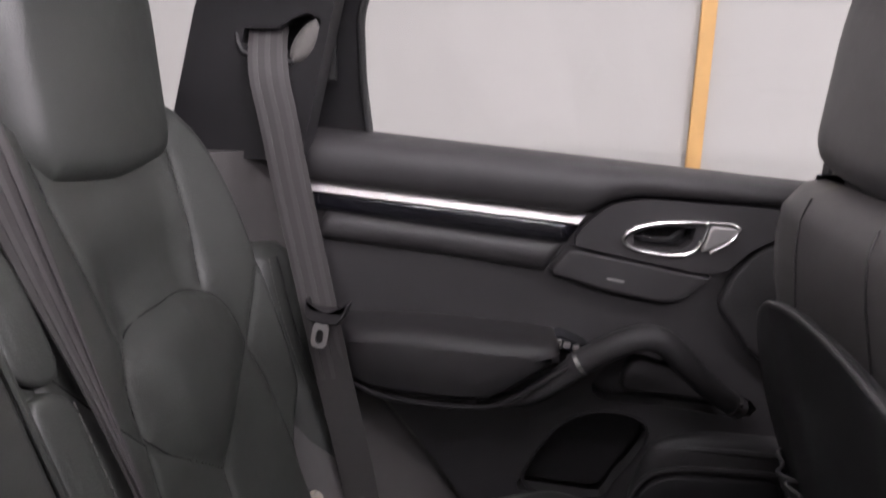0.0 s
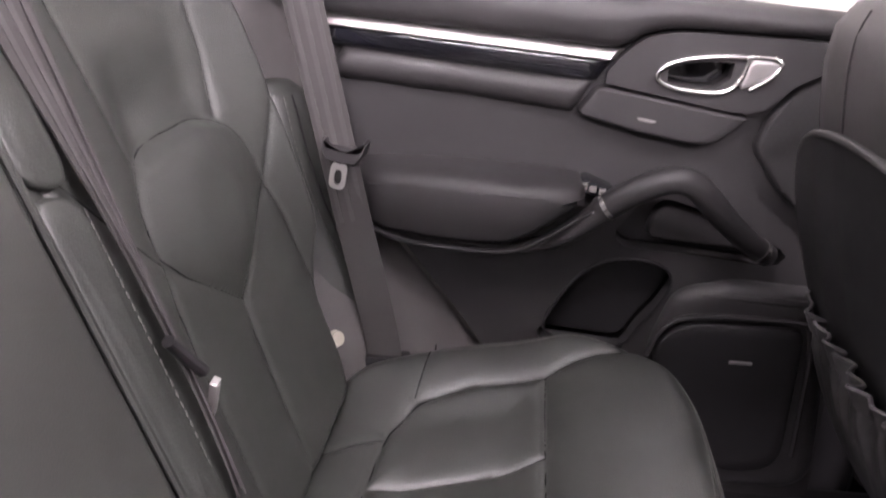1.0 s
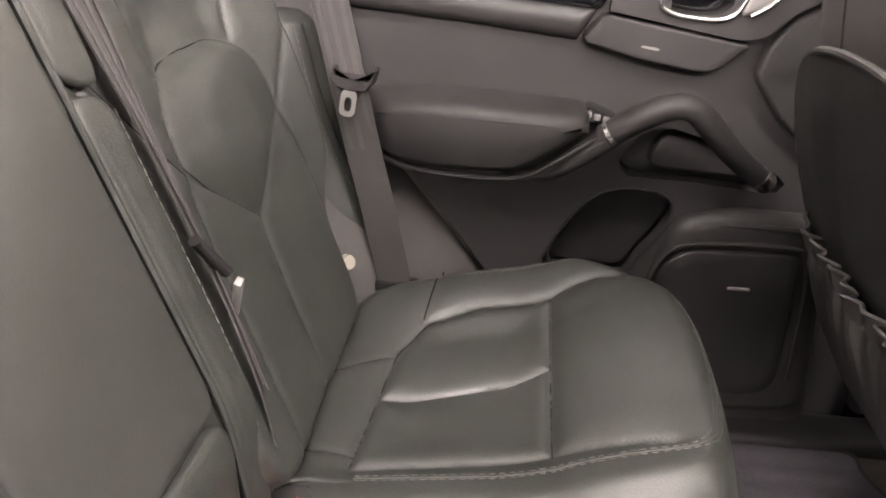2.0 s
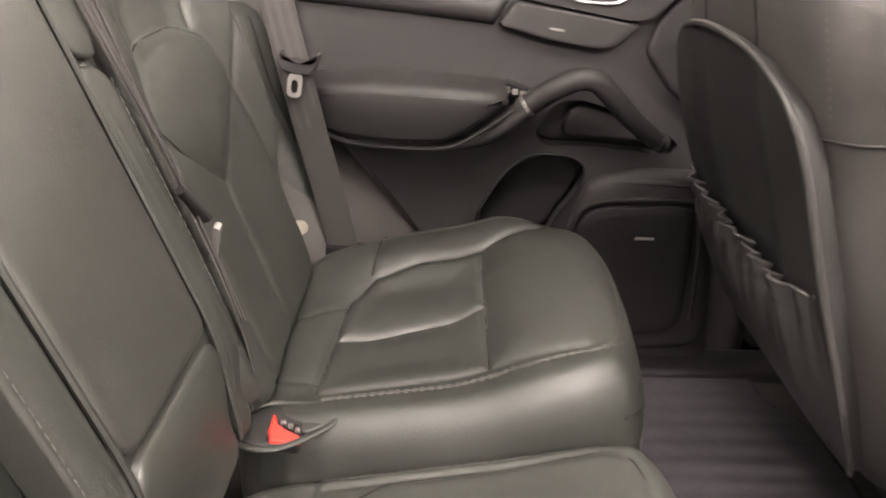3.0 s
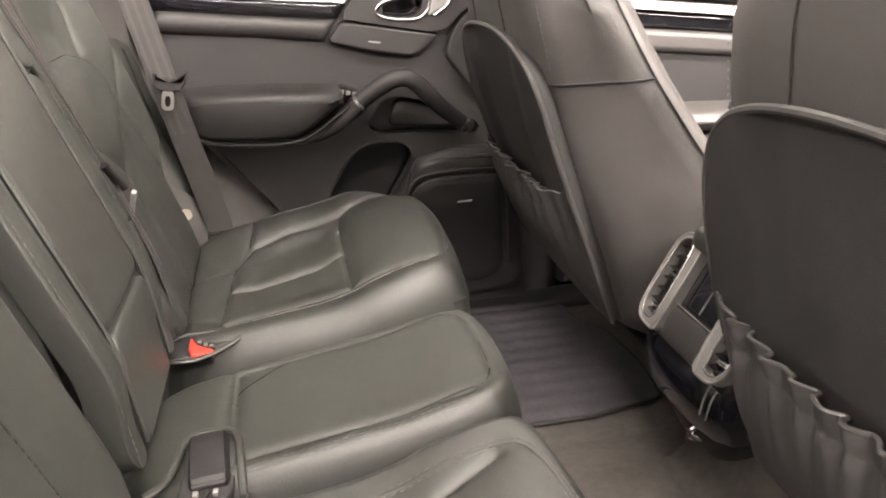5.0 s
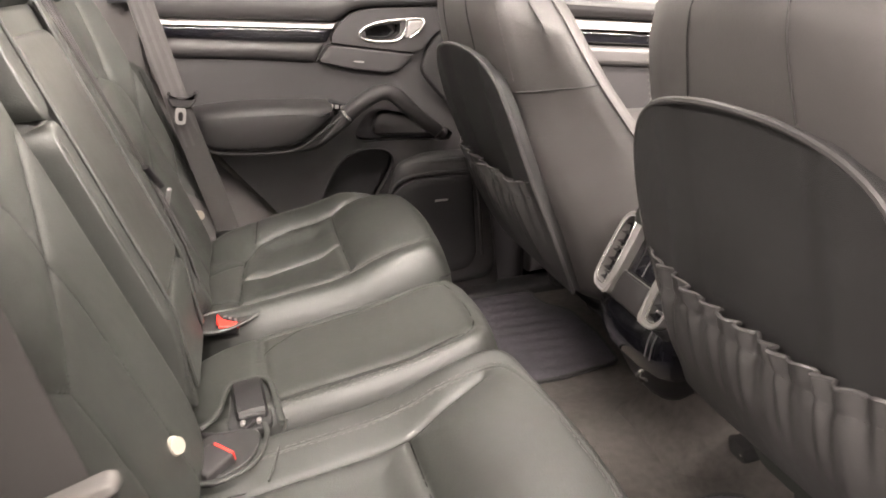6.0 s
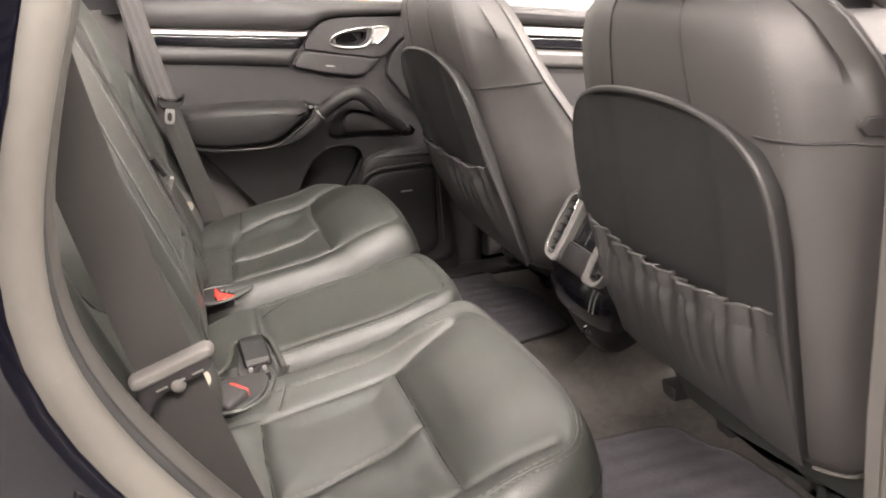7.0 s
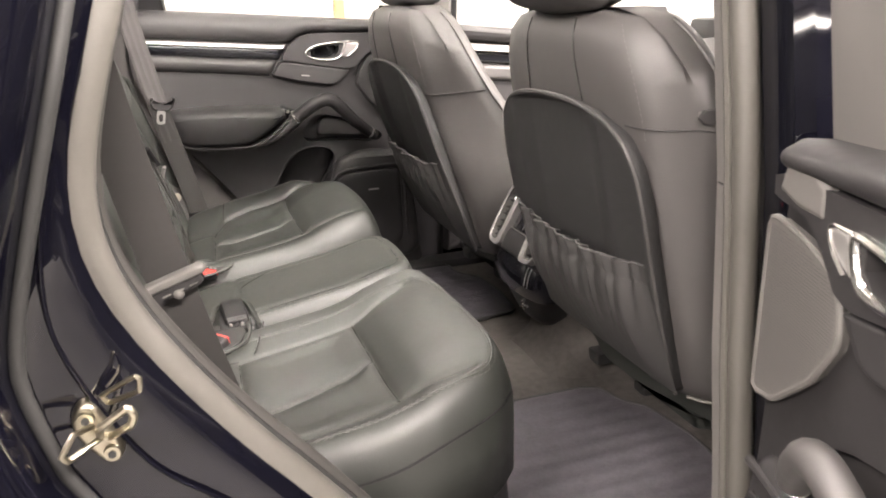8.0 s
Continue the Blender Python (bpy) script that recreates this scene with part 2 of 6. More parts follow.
class Quilt:
    """A stuffed cover over an outline: rounded rim, and seams drawn into it as grooves. f(u, v, h) puts it into the world."""

    def __init__(self, outline, f, rise, edge, seams, fine=0.006, puff=0.006, soft=3, step=0.0048, drop=0.08, swell=None, sunk=(), sink=0.006, wide=0.021, wall=0.012, light=()):
        self.f, self.rise, self.edge, self.fine, self.puff, self.drop = f, rise, edge, fine, puff, drop
        self.pts = resample(fillet(outline, SOFT[soft]), step)
        if area2(self.pts) < 0:
            self.pts.reverse()
        chain = lambda lines: [(Vector(a), Vector(b)) for line in lines for a, b in zip(line, line[1:])]
        self.segs, self.light = chain(seams), chain(light)
        self.sunk = [[Vector(p) for p in poly] for poly in sunk]
        self.swell, self.step, self.sink, self.wide, self.wall = swell, step, sink, wide, wall

    @staticmethod
    def reach(P, segs):
        """Distance of each point to the nearest of the segments."""
        best = np.full(len(P), 9.0)
        for a, b in segs:
            ax, ay, dx, dy = a[0], a[1], b[0] - a[0], b[1] - a[1]
            k = np.clip(((P[:, 0] - ax) * dx + (P[:, 1] - ay) * dy) / max(1e-12, dx * dx + dy * dy), 0, 1)
            best = np.minimum(best, np.hypot(P[:, 0] - ax - k * dx, P[:, 1] - ay - k * dy))
        return best

    def heights(self, points):
        P = np.array([(p[0], p[1]) for p in points])
        k = np.minimum(1.0, self.reach(P, list(zip(self.pts, self.pts[1:] + self.pts[:1]))) / self.edge)
        h = self.rise * np.sqrt(np.maximum(0.0, 1 - (1 - k) ** 2))
        near = self.reach(P, self.segs)
        line = np.minimum(near, self.reach(P, self.light))
        h -= (self.fine * np.exp(-(line / 0.0055) ** 1.5) + self.puff * (1 - np.sqrt(1 - np.clip(1 - near / self.wide, 0, 0.995) ** 2))) * k
        for poly in self.sunk:
            d = np.clip(self.reach(P, list(zip(poly, poly[1:] + poly[:1]))) / self.wall, 0, 1)
            inside = np.array([within(Vector(p), poly) for p in P])
            h -= self.sink * d * d * (3 - 2 * d) * inside
        if self.swell:
            h += np.array([self.swell(u, v) for u, v in P])
        return h

    def on(self, u, v, lift=0.0):
        return self.f(u, v, float(self.heights([(u, v)])[0]) + lift)

    def sew(self, parent, lines, r=0.0009, sunk=0.0001):
        """Dark tubes laid in the grooves, standing in for the shade in the seams."""
        for line in lines:
            pts = smooth_line([Vector(p) for p in line], 0.006, False, 1)
            hs = self.heights(pts)
            part("seam", tube(blank(), [self.f(p.x, p.y, float(h) - sunk) for p, h in zip(pts, hs)], r, 6, n=0, step=0.006), SEAM_SHADE, parent)

    def build(self, shapes=()):
        """The cover, and the faces inside each named outline as meshes of their own, all with the whole cover's normals."""
        m = len(self.pts)
        c = sum(self.pts, Vector((0, 0))) / m
        reach = max((p - c).length for p in self.pts)
        count = round(reach / self.step)
        cuts = [0.0, 0.0006, 0.0018, 0.004, 0.0075, 0.0125, 0.019, 0.027, 0.036]
        cuts = [d / reach for d in cuts]
        cuts += [cuts[-1] + (1 - cuts[-1]) * i / count for i in range(1, count)]
        rings = [[(p, -self.drop) for p in self.pts]]
        for d in cuts:
            ring = [c + (p - c) * (1 - d) for p in self.pts]
            rings.append(list(zip(ring, (float(h) for h in self.heights(ring)))))
        bm = bmesh.new()
        lay = bm.verts.layers.float_vector.new("lie")
        flat = []
        made = []
        for j, ring in enumerate(rings):
            row = []
            for p, h in ring:
                row.append(bm.verts.new(self.f(p.x, p.y, h)))
                flat.append(p)
            made.append(row)
        bm.verts.index_update()
        for a, b in zip(made, made[1:]):
            for i in range(m):
                bm.faces.new((a[i], a[(i + 1) % m], b[(i + 1) % m], b[i]))
        top = bm.verts.new(self.on(c.x, c.y))
        flat.append(c)
        for i in range(m):
            bm.faces.new((made[-1][i], made[-1][(i + 1) % m], top))
        bm.faces.new(list(reversed(made[0])))
        bm.verts.index_update()
        bmesh.ops.recalc_face_normals(bm, faces=bm.faces[:])
        bm.normal_update()
        for v in bm.verts:
            v[lay] = v.normal
        out = []
        polys = [fillet(o, 0.004) for _, o in shapes]
        tags = {}
        for face in bm.faces:
            if len(face.verts) > 4:
                continue
            q = sum((flat[v.index] for v in face.verts), Vector((0, 0))) / len(face.verts)
            for k, poly in enumerate(polys):
                if within(q, poly):
                    tags.setdefault(k, []).append(face)
                    break
        gone = []
        for k, (name, _) in enumerate(shapes):
            piece = bmesh.new()
            lie = piece.verts.layers.float_vector.new("lie")
            seen = {}
            for face in tags.get(k, ()):
                vs = []
                for v in face.verts:
                    if v.index not in seen:
                        seen[v.index] = piece.verts.new(v.co)
                        seen[v.index][lie] = v[lay]
                    vs.append(seen[v.index])
                piece.faces.new(vs)
                gone.append(face)
            out.append((name, piece))
        bmesh.ops.delete(bm, geom=gone, context="FACES")
        return bm, out


def cover_part(name, bm, mat, parent, label=""):
    """A piece of a Quilt as a part that shades on smoothly into its neighbours."""
    lay = bm.verts.layers.float_vector["lie"]
    lies = [v[lay].copy() for v in bm.verts]
    org = Vector(parent["org"])
    me = bpy.data.meshes.new(name)
    bmesh.ops.translate(bm, vec=-org, verts=bm.verts)
    bm.to_mesh(me)
    bm.free()
    me.polygons.foreach_set("use_smooth", [True] * len(me.polygons))
    me.normals_split_custom_set_from_vertices(lies)
    me.materials.append(mat)
    ob = new(name, me)
    ob.parent = parent
    return tagged(ob, label)


def within(p, poly):
    odd, j = False, len(poly) - 1
    for i in range(len(poly)):
        a, b = poly[i], poly[j]
        if (a.y > p.y) != (b.y > p.y) and p.x < (b.x - a.x) * (p.y - a.y) / (b.y - a.y) + a.x:
            odd = not odd
        j = i
    return odd


def holed(bm, outline, holes, f, thick, soft=1, step=0.02):
    """A plate with openings cut through it."""
    loops = []
    for k, o in enumerate([outline] + list(holes)):
        loops.append(resample(fillet(o, SOFT[soft]), step))
    front, back = [], []
    for pts in loops:
        a = [bm.verts.new(f(p.x, p.y, 0)) for p in pts]
        b = [bm.verts.new(f(p.x, p.y, -thick)) for p in pts]
        m = len(pts)
        for i in range(m):
            bm.faces.new((a[i], a[(i + 1) % m], b[(i + 1) % m], b[i]))
        front.append(a)
        back.append(b)
    for side in (front, back):
        es = []
        for ring in side:
            for i in range(len(ring)):
                es.append(bm.edges.get((ring[i], ring[(i + 1) % len(ring)])))
        bmesh.ops.triangle_fill(bm, edges=es, use_beauty=True, use_dissolve=False)
    return bm


def loft(bm, rings, caps=True, closed=True):
    made = [[bm.verts.new(p) for p in ring] for ring in rings]
    m = len(rings[0])
    for a, b in zip(made, made[1:]):
        for i in range(m if closed else m - 1):
            bm.faces.new((a[i], a[(i + 1) % m], b[(i + 1) % m], b[i]))
    if caps and closed:
        bm.faces.new(list(reversed(made[0])))
        bm.faces.new(made[-1])
    return bm


def smooth_line(pts, step=0.012, closed=False, n=2):
    return resample(chaikin([Vector(p) for p in pts], n, closed), step, closed)


def tube(bm, pts, r, seg=8, closed=False, step=0.012, n=2, squash=1.0, taper=None):
    pts = smooth_line(pts, step, closed, n)
    m = len(pts)
    rings, up = [], None
    for i, p in enumerate(pts):
        t = (pts[(i + 1) % m] - pts[i - 1]) if closed or 0 < i < m - 1 else (pts[min(i + 1, m - 1)] - pts[max(i - 1, 0)])
        t.normalize()
        if up is None:
            up = Vector((0, 0, 1)) if abs(t.z) < 0.9 else Vector((1, 0, 0))
        up = (up - t * up.dot(t)).normalized()
        side = t.cross(up)
        rr = r * (taper(i / max(1, m - 1)) if taper else 1)
        rings.append([p + (side * math.cos(a) + up * math.sin(a) * squash) * rr for a in (2 * math.pi * k / seg for k in range(seg))])
    if closed:
        rings.append(rings[0])
        loft(bm, rings, caps=False)
    else:
        loft(bm, rings)
    return bm


def ribbon(bm, pts, width, across, thick=0.0016, step=0.015, crown=0.0, n=2):
    """A flat strap along pts; across: its width's direction at the ends; width: one, or that of each end."""
    broad, slim = width if isinstance(width, tuple) else (width, width)
    pts = smooth_line(pts, step, False, n)
    m = len(pts)
    rings = []
    for i, p in enumerate(pts):
        t = (pts[min(i + 1, m - 1)] - pts[max(i - 1, 0)]).normalized()
        k = i / (m - 1)
        w = Vector(across[0]).lerp(Vector(across[1]), k)
        w = (w - t * w.dot(t)).normalized()
        nrm = t.cross(w)
        width = broad + (slim - broad) * step01(0.2, 0.55, k)
        ring = []
        cols = (-0.5, -0.3, -0.1, 0.1, 0.3, 0.5)
        for c in cols:
            ring.append(p + w * width * c + nrm * (thick / 2 + crown * (1 - 4 * c * c)))
        for c in reversed(cols):
            ring.append(p + w * width * c + nrm * (-thick / 2 + crown * (1 - 4 * c * c)))
        rings.append(ring)
    return loft(bm, rings)


def stitches(bm, pts, length=0.006, gap=0.0035, r=0.00055, lift=(0, 0, 0), n=2):
    """A row of short threads along a line."""
    line = smooth_line(pts, 0.002, False, n)
    total = len(line) * 0.002
    k = 0.0
    while k + length < total:
        a = line[min(len(line) - 1, int(k / 0.002))] + Vector(lift)
        b = line[min(len(line) - 1, int((k + length) / 0.002))] + Vector(lift)
        t = (b - a).normalized()
        u = t.orthogonal().normalized()
        w = t.cross(u)
        rings = []
        for q, rr in ((a, 0.4), (a.lerp(b, 0.2), 1), (a.lerp(b, 0.8), 1), (b, 0.4)):
            rings.append([q + (u * math.cos(x) + w * math.sin(x)) * r * rr for x in (0, math.pi / 2, math.pi, 1.5 * math.pi)])
        loft(bm, rings)
        k += length + gap
    return bm


def step01(a, b, v):
    k = min(1, max(0, (v - a) / (b - a)))
    return k * k * (3 - 2 * k)

# ---- garage ----
solid("ground", box(blank(), -6, -6, -0.1, 7, 3.0, 0.0), CONCRETE, "grey concrete garage floor", "floor", kind="structure")
WALL_Y = 2.05
solid("wall_north", box(blank(), -6, WALL_Y, 0, 7, WALL_Y + 0.1, 3.1), WALL, "white painted sheet wall beside the car", "wall", kind="structure")
# unseen walls added to close the garage; their tones steer bounce light and reflections
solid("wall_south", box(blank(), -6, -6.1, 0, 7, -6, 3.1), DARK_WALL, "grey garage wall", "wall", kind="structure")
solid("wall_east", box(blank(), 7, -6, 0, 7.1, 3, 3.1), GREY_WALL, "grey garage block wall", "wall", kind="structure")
solid("wall_west", box(blank(), -6.1, -6, 0, -6, 3, 3.1), WALL, "unseen white garage wall, added to bounce light from behind", "wall", kind="structure")
solid("ceiling", box(blank(), -6, -6, 3.1, 7, 3.0, 3.2), WALL, "white garage ceiling", "ceiling", kind="structure")
FAR_ROW = [(-4.6, -5.4), (-2.2, -5.4), (0.3, -5.4), (2.8, -5.4), (5.2, -5.4), (-4.6, -2.5), (5.2, -2.5)]
for lx, ly in LAMPS + FAR_ROW:
    fixture = thing("ceiling_light", (lx, ly, LAMP_Z), "long white tube light under the ceiling", "light", "tube lights under the ceiling")
    part("housing", box(blank(), lx - 0.8, ly - 0.14, LAMP_Z + 0.02, lx + 0.8, ly + 0.14, LAMP_Z + 0.15, 0.01), WALL, fixture)
    part("diffuser", box(blank(), lx - 0.78, ly - 0.12, LAMP_Z - 0.03, lx + 0.78, ly + 0.12, LAMP_Z + 0.018, 0.01), TUBE, fixture, "glowing white cover")
solid("wooden_post", box(blank(), 0.648, WALL_Y - 0.022, 0, 0.690, WALL_Y - 0.002, 3.0, 0.002), PINE, "upright pine batten on the white wall", "post")
solid("wooden_rail", box(blank(), 0.80, WALL_Y - 0.022, 1.62, 1.25, WALL_Y - 0.002, 1.655, 0.002), PINE, "horizontal pine batten on the white wall", "rail")

# ---- body shell ----
L, R = 1, -1
# outline of the rear edge of the rear door opening, from the roof down to the sill: x, z
OPENING = [(0.0, 1.60), (-0.062, 1.51), (-0.098, 1.41), (-0.118, 1.33), (-0.142, 1.265), (-0.163, 1.19), (-0.163, 1.12), (-0.135, 1.045), (-0.065, 0.935), (0.02, 0.83), (0.10, 0.72), (0.16, 0.62), (0.22, 0.56)]
solid("floor", box(blank(), -0.35, -0.74, 0.48, 2.1, 0.74, 0.525, 0.005), CARPET, "charcoal carpeted cabin floor", "floor", kind="structure")
tunnel = loft(blank(), [[Vector((x, y * w, z)) for y, z in ((-0.2, 0.52), (-0.15, 0.532), (-0.08, 0.548), (0, 0.552), (0.08, 0.548), (0.15, 0.532), (0.2, 0.52))] for x, w in ((0.2, 1), (0.6, 1), (1.4, 1))], caps=False, closed=False)
solid("tunnel_carpet", tunnel, CARPET, "raised carpeted tunnel between the footwells", "carpet", kind="structure")
# roof with a large glass panel
solid("roof", holed(blank(), [(-1.0, -0.60), (1.1, -0.60), (1.1, 0.60), (-1.0, 0.60)], [[(-0.35, -0.46), (0.9, -0.46), (0.9, 0.46), (-0.35, 0.46)]], lambda u, v, h: Vector((u, v, 1.70 + h)), 0.06, soft=0), HEADLINER, "grey headliner round a glass roof panel", "ceiling", kind="structure")
roof_glass = solid("roof_glass", box(blank(), -0.36, -0.47, 1.705, 0.91, 0.47, 1.711), GLASS, "clear glass roof panel", "window", kind="structure")
roof_glass.visible_shadow = False


def tumble(z):
    """How far the body leans in above the sill line."""
    return 0.18 * max(0, z - 1.27)


def jamb_edge(z):
    """Where the painted jamb ends and the outer skin begins."""
    table = [(0.50, 0.05), (0.62, -0.03), (0.72, -0.09), (0.83, -0.155), (0.94, -0.209), (0.975, -0.218), (1.01, -0.226), (1.05, -0.230), (1.10, -0.218), (1.16, -0.200), (1.20, -0.187), (1.27, -0.164), (1.33, -0.146), (1.41, -0.124), (1.51, -0.088), (1.62, -0.03)]
    return float(np.interp(z, [a for a, _ in table], [b for _, b in table]))


def side_shell(s):
    """Pillars, roof rail, quarter panel and sill of one side."""
    away = 0.045 if s > 0 else 0.0
    POST = [(z, yi + away * step01(1.2, 0.9, z)) for z, yi in ((0.52, 0.715), (0.69, 0.705), (0.88, 0.68), (1.10, 0.662), (1.30, 0.63), (1.62, 0.56))]
    # roof rail
    bm = blank()
    tube(bm, [(-1.0, s * 0.60, 1.62), (-0.3, s * 0.63, 1.65), (0.6, s * 0.62, 1.66), (1.2, s * 0.60, 1.61), (1.95, s * 0.66, 1.2)], 0.05, 12, squash=0.8, step=0.05)
    solid("roof_rail", bm, HARD_TRIM, "grey roof rail trim over the side windows", "trim", kind="structure")
    # B pillar: leaning post with trim inside and paint outside
    bm = blank()
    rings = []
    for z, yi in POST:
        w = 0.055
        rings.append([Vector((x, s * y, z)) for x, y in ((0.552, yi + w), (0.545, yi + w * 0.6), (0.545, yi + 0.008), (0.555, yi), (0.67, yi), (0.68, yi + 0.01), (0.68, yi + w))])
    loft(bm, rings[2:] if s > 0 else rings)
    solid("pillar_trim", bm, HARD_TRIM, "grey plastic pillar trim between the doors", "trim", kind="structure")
    # left foot only: a darker plastic puts the footwell's shade into the colour
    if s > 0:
        solid("pillar_foot", loft(blank(), rings[:3]), DARK_TRIM, "foot of the left pillar trim, darkened to stand in for shade", "trim", kind="structure")
    bm = blank()
    tube(bm, [(0.548, s * (yi + 0.058), z) for z, yi in POST], 0.016, 10, step=0.03)
    tube(bm, [(0.5395, s * (yi + 0.040), z) for z, yi in POST], 0.007, 8, step=0.03)
    solid("pillar_seal", bm, RUBBER, "grey rubber door seal along the pillar", "seal", kind="structure")
    solid("pillar_joint", tube(blank(), [(0.60, s * 0.6615, 1.098), (0.56, s * 0.6615, 1.096), (0.545, s * 0.668, 1.094), (0.5435, s * 0.70, 1.09)], 0.0016, 6, n=1), BLACK_RUBBER, "dark joint line in the pillar trim", "trim", kind="structure")
    bm = blank()
    rings = []
    for z, yi in ((0.40, 0.80), (0.69, 0.785), (0.88, 0.765), (1.10, 0.745), (1.30, 0.71), (1.62, 0.63)):
        rings.append([Vector((x, s * y, z)) for x, y in ((0.56, yi - 0.01), (0.553, yi), (0.555, yi + 0.045), (0.57, yi + 0.06), (0.64, yi + 0.06), (0.70, yi + 0.05), (0.70, yi - 0.01))])
    loft(bm, rings)
    solid("pillar_outer", bm, PAINT, "glossy black painted door pillar", "pillar", kind="structure")
    # rear edge of the opening: fat rubber seal
    bm = blank()
    tube(bm, [(x, s * (0.748 - tumble(z)), z) for x, z in OPENING[5 if s > 0 else 0:]] + [(0.30, s * 0.755, 0.535), (0.55, s * 0.76, 0.53)], 0.0165, 12, step=0.02)
    solid("door_seal", bm, RUBBER, "thick grey rubber seal round the door opening", "seal", kind="structure")
    if s < 0:
        bm = blank()
        tube(bm, [(x + 0.010, s * (0.726 - tumble(z)), z + 0.003) for x, z in OPENING] + [(0.30, s * 0.742, 0.545), (0.55, s * 0.747, 0.542)], 0.0055, 8, step=0.02)
        solid("seal_lip", bm, BLACK_RUBBER, "thin dark rubber lip inside the door seal", "seal", kind="structure")
        bm = blank()
        tube(bm, [(x + 0.005, s * (0.706 - tumble(z)), z + 0.004) for x, z in OPENING] + [(0.30, s * 0.722, 0.545), (0.55, s * 0.727, 0.542)], 0.013, 10, step=0.02)
        solid("seal_trim", bm, SEAL_LIP, "dark grey trim strip inside the door seal", "trim", kind="structure")
    # inner quarter trim between the seal and the seat
    rings = []
    for x, z in [(-0.135, 1.28)] + OPENING[5:]:
        rings.append([Vector((x + dx, s * y, z + dz)) for dx, y, dz in ((0.012, 0.742, 0), (-0.004, 0.725, 0), (-0.02, 0.70, 0.0), (-0.045, 0.665, 0.0), (-0.08, 0.64, 0.0), (-0.115, 0.61, 0.0), (-0.16, 0.55, 0.0), (-0.22, 0.50, 0.0), (-0.25, 0.50, 0.0), (-0.25, 0.76, 0.0), (-0.01, 0.76, 0))])
    bm = loft(blank(), rings)
    solid("quarter_trim", bm, MID_TRIM, "grey plastic trim panel beside the rear seat", "trim", kind="structure")
    # pillar behind the rear door window, with its belt outlet
    bm = holed(blank(), [(-0.313, 1.27), (-0.135, 1.27), (-0.085, 1.465), (-0.04, 1.64), (-0.17, 1.66), (-0.256, 1.455)],
               [[(-0.20, 1.405), (-0.13, 1.405), (-0.105, 1.425), (-0.10, 1.447), (-0.13, 1.45), (-0.15, 1.43), (-0.205, 1.43)]], lambda u, v, h: Vector((u, s * (0.645 - 0.10 * (v - 1.28) - h), v)), 0.05, soft=1)
    solid("pillar_trim", bm, DARK_TRIM, "dark grained pillar trim with a belt outlet", "trim", kind="structure")
    bm = box(blank(), -0.24, s * 0.69, 1.37, -0.10, s * 0.70, 1.48)
    solid("outlet_lining", bm, BLACK_RUBBER, "black lining behind the belt outlet", "trim", kind="structure")
    # painted jamb, rubber strip along its outer edge, and the quarter panel that curves away behind it
    rings, strip = [], []
    for p in smooth_line([(x, 0, z) for x, z in OPENING], 0.03):
        x, z = p.x, p.z
        e = jamb_edge(z)
        back = 1.0 if s < 0 or z < 1.27 else 0.22
        row = [(x + 0.004, 0.745), (x + 0.004, 0.756), (x - 0.006, 0.766), (x * 0.7 + e * 0.3 - 0.004, 0.772), (x * 0.3 + e * 0.7 + 0.002, 0.776), (e + 0.012, 0.780), (e + 0.004, 0.786),
               (e, 0.800), (e - 0.004, 0.820), (e - 0.010, 0.838), (e - 0.020, 0.854), (e - 0.034, 0.866), (e - 0.055, 0.876), (e - 0.085, 0.884), (e - 0.13 * back, 0.890), (e - 0.2 * back, 0.894), (e - 0.5 * back, 0.88)]
        rings.append([Vector((a, s * (y - tumble(z)), z)) for a, y in row])
        strip.append((e + 0.006, s * (0.793 - tumble(z)), z))
    bm = loft(blank(), rings, caps=False, closed=False)
    bmesh.ops.solidify(bm, geom=bm.faces[:], thickness=0.002)
    solid("quarter_panel", bm, PAINT, "glossy black quarter panel and door jamb", "car body", kind="structure", angle=60)
    if s > 0:
        pane = solid("quarter_window", box(blank(), -0.85, 0.715, 1.26, -0.255, 0.719, 1.60), GLASS, "clear fixed quarter window behind the pillar", "window", kind="structure")
        pane.visible_shadow = False
    solid("jamb_strip", tube(blank(), strip, 0.0065, 10, step=0.02, n=0), BLACK_RUBBER, "dark rubber strip along the black door jamb", "seal", kind="structure")
    # pressed bead on the jamb
    bead = [(-0.183, 1.20), (-0.188, 1.161), (-0.196, 1.112), (-0.197, 1.072), (-0.190, 1.040), (-0.177, 1.004), (-0.154, 0.955), (-0.129, 0.915), (-0.078, 0.872), (-0.02, 0.81)]
    solid("jamb_bead", tube(blank(), [(x, s * 0.778, z) for x, z in bead], 0.0026, 10, squash=0.8), PAINT, "pressed bead in the black door jamb", "car body", kind="structure")
    # sill
    solid("door_sill", box(blank(), 0.16, s * 0.70, 0.40, 1.7, s * 0.86, 0.525, 0.02, 3), PAINT, "glossy black door sill", "sill", kind="structure")
    solid("sill_trim", box(blank(), 0.10, s * 0.66, 0.47, 1.7, s * 0.745, 0.545, 0.015, 3), DARK_TRIM, "dark plastic sill trim", "trim", kind="structure")
    # front body side, closed by the door skin
    bm = box(blank(), 1.62, s * 0.70, 0.40, 2.1, s * 0.86, 1.22, 0.02)
    solid("front_pillar_base", bm, DARK_TRIM, "dark footwell side trim", "trim", kind="structure")


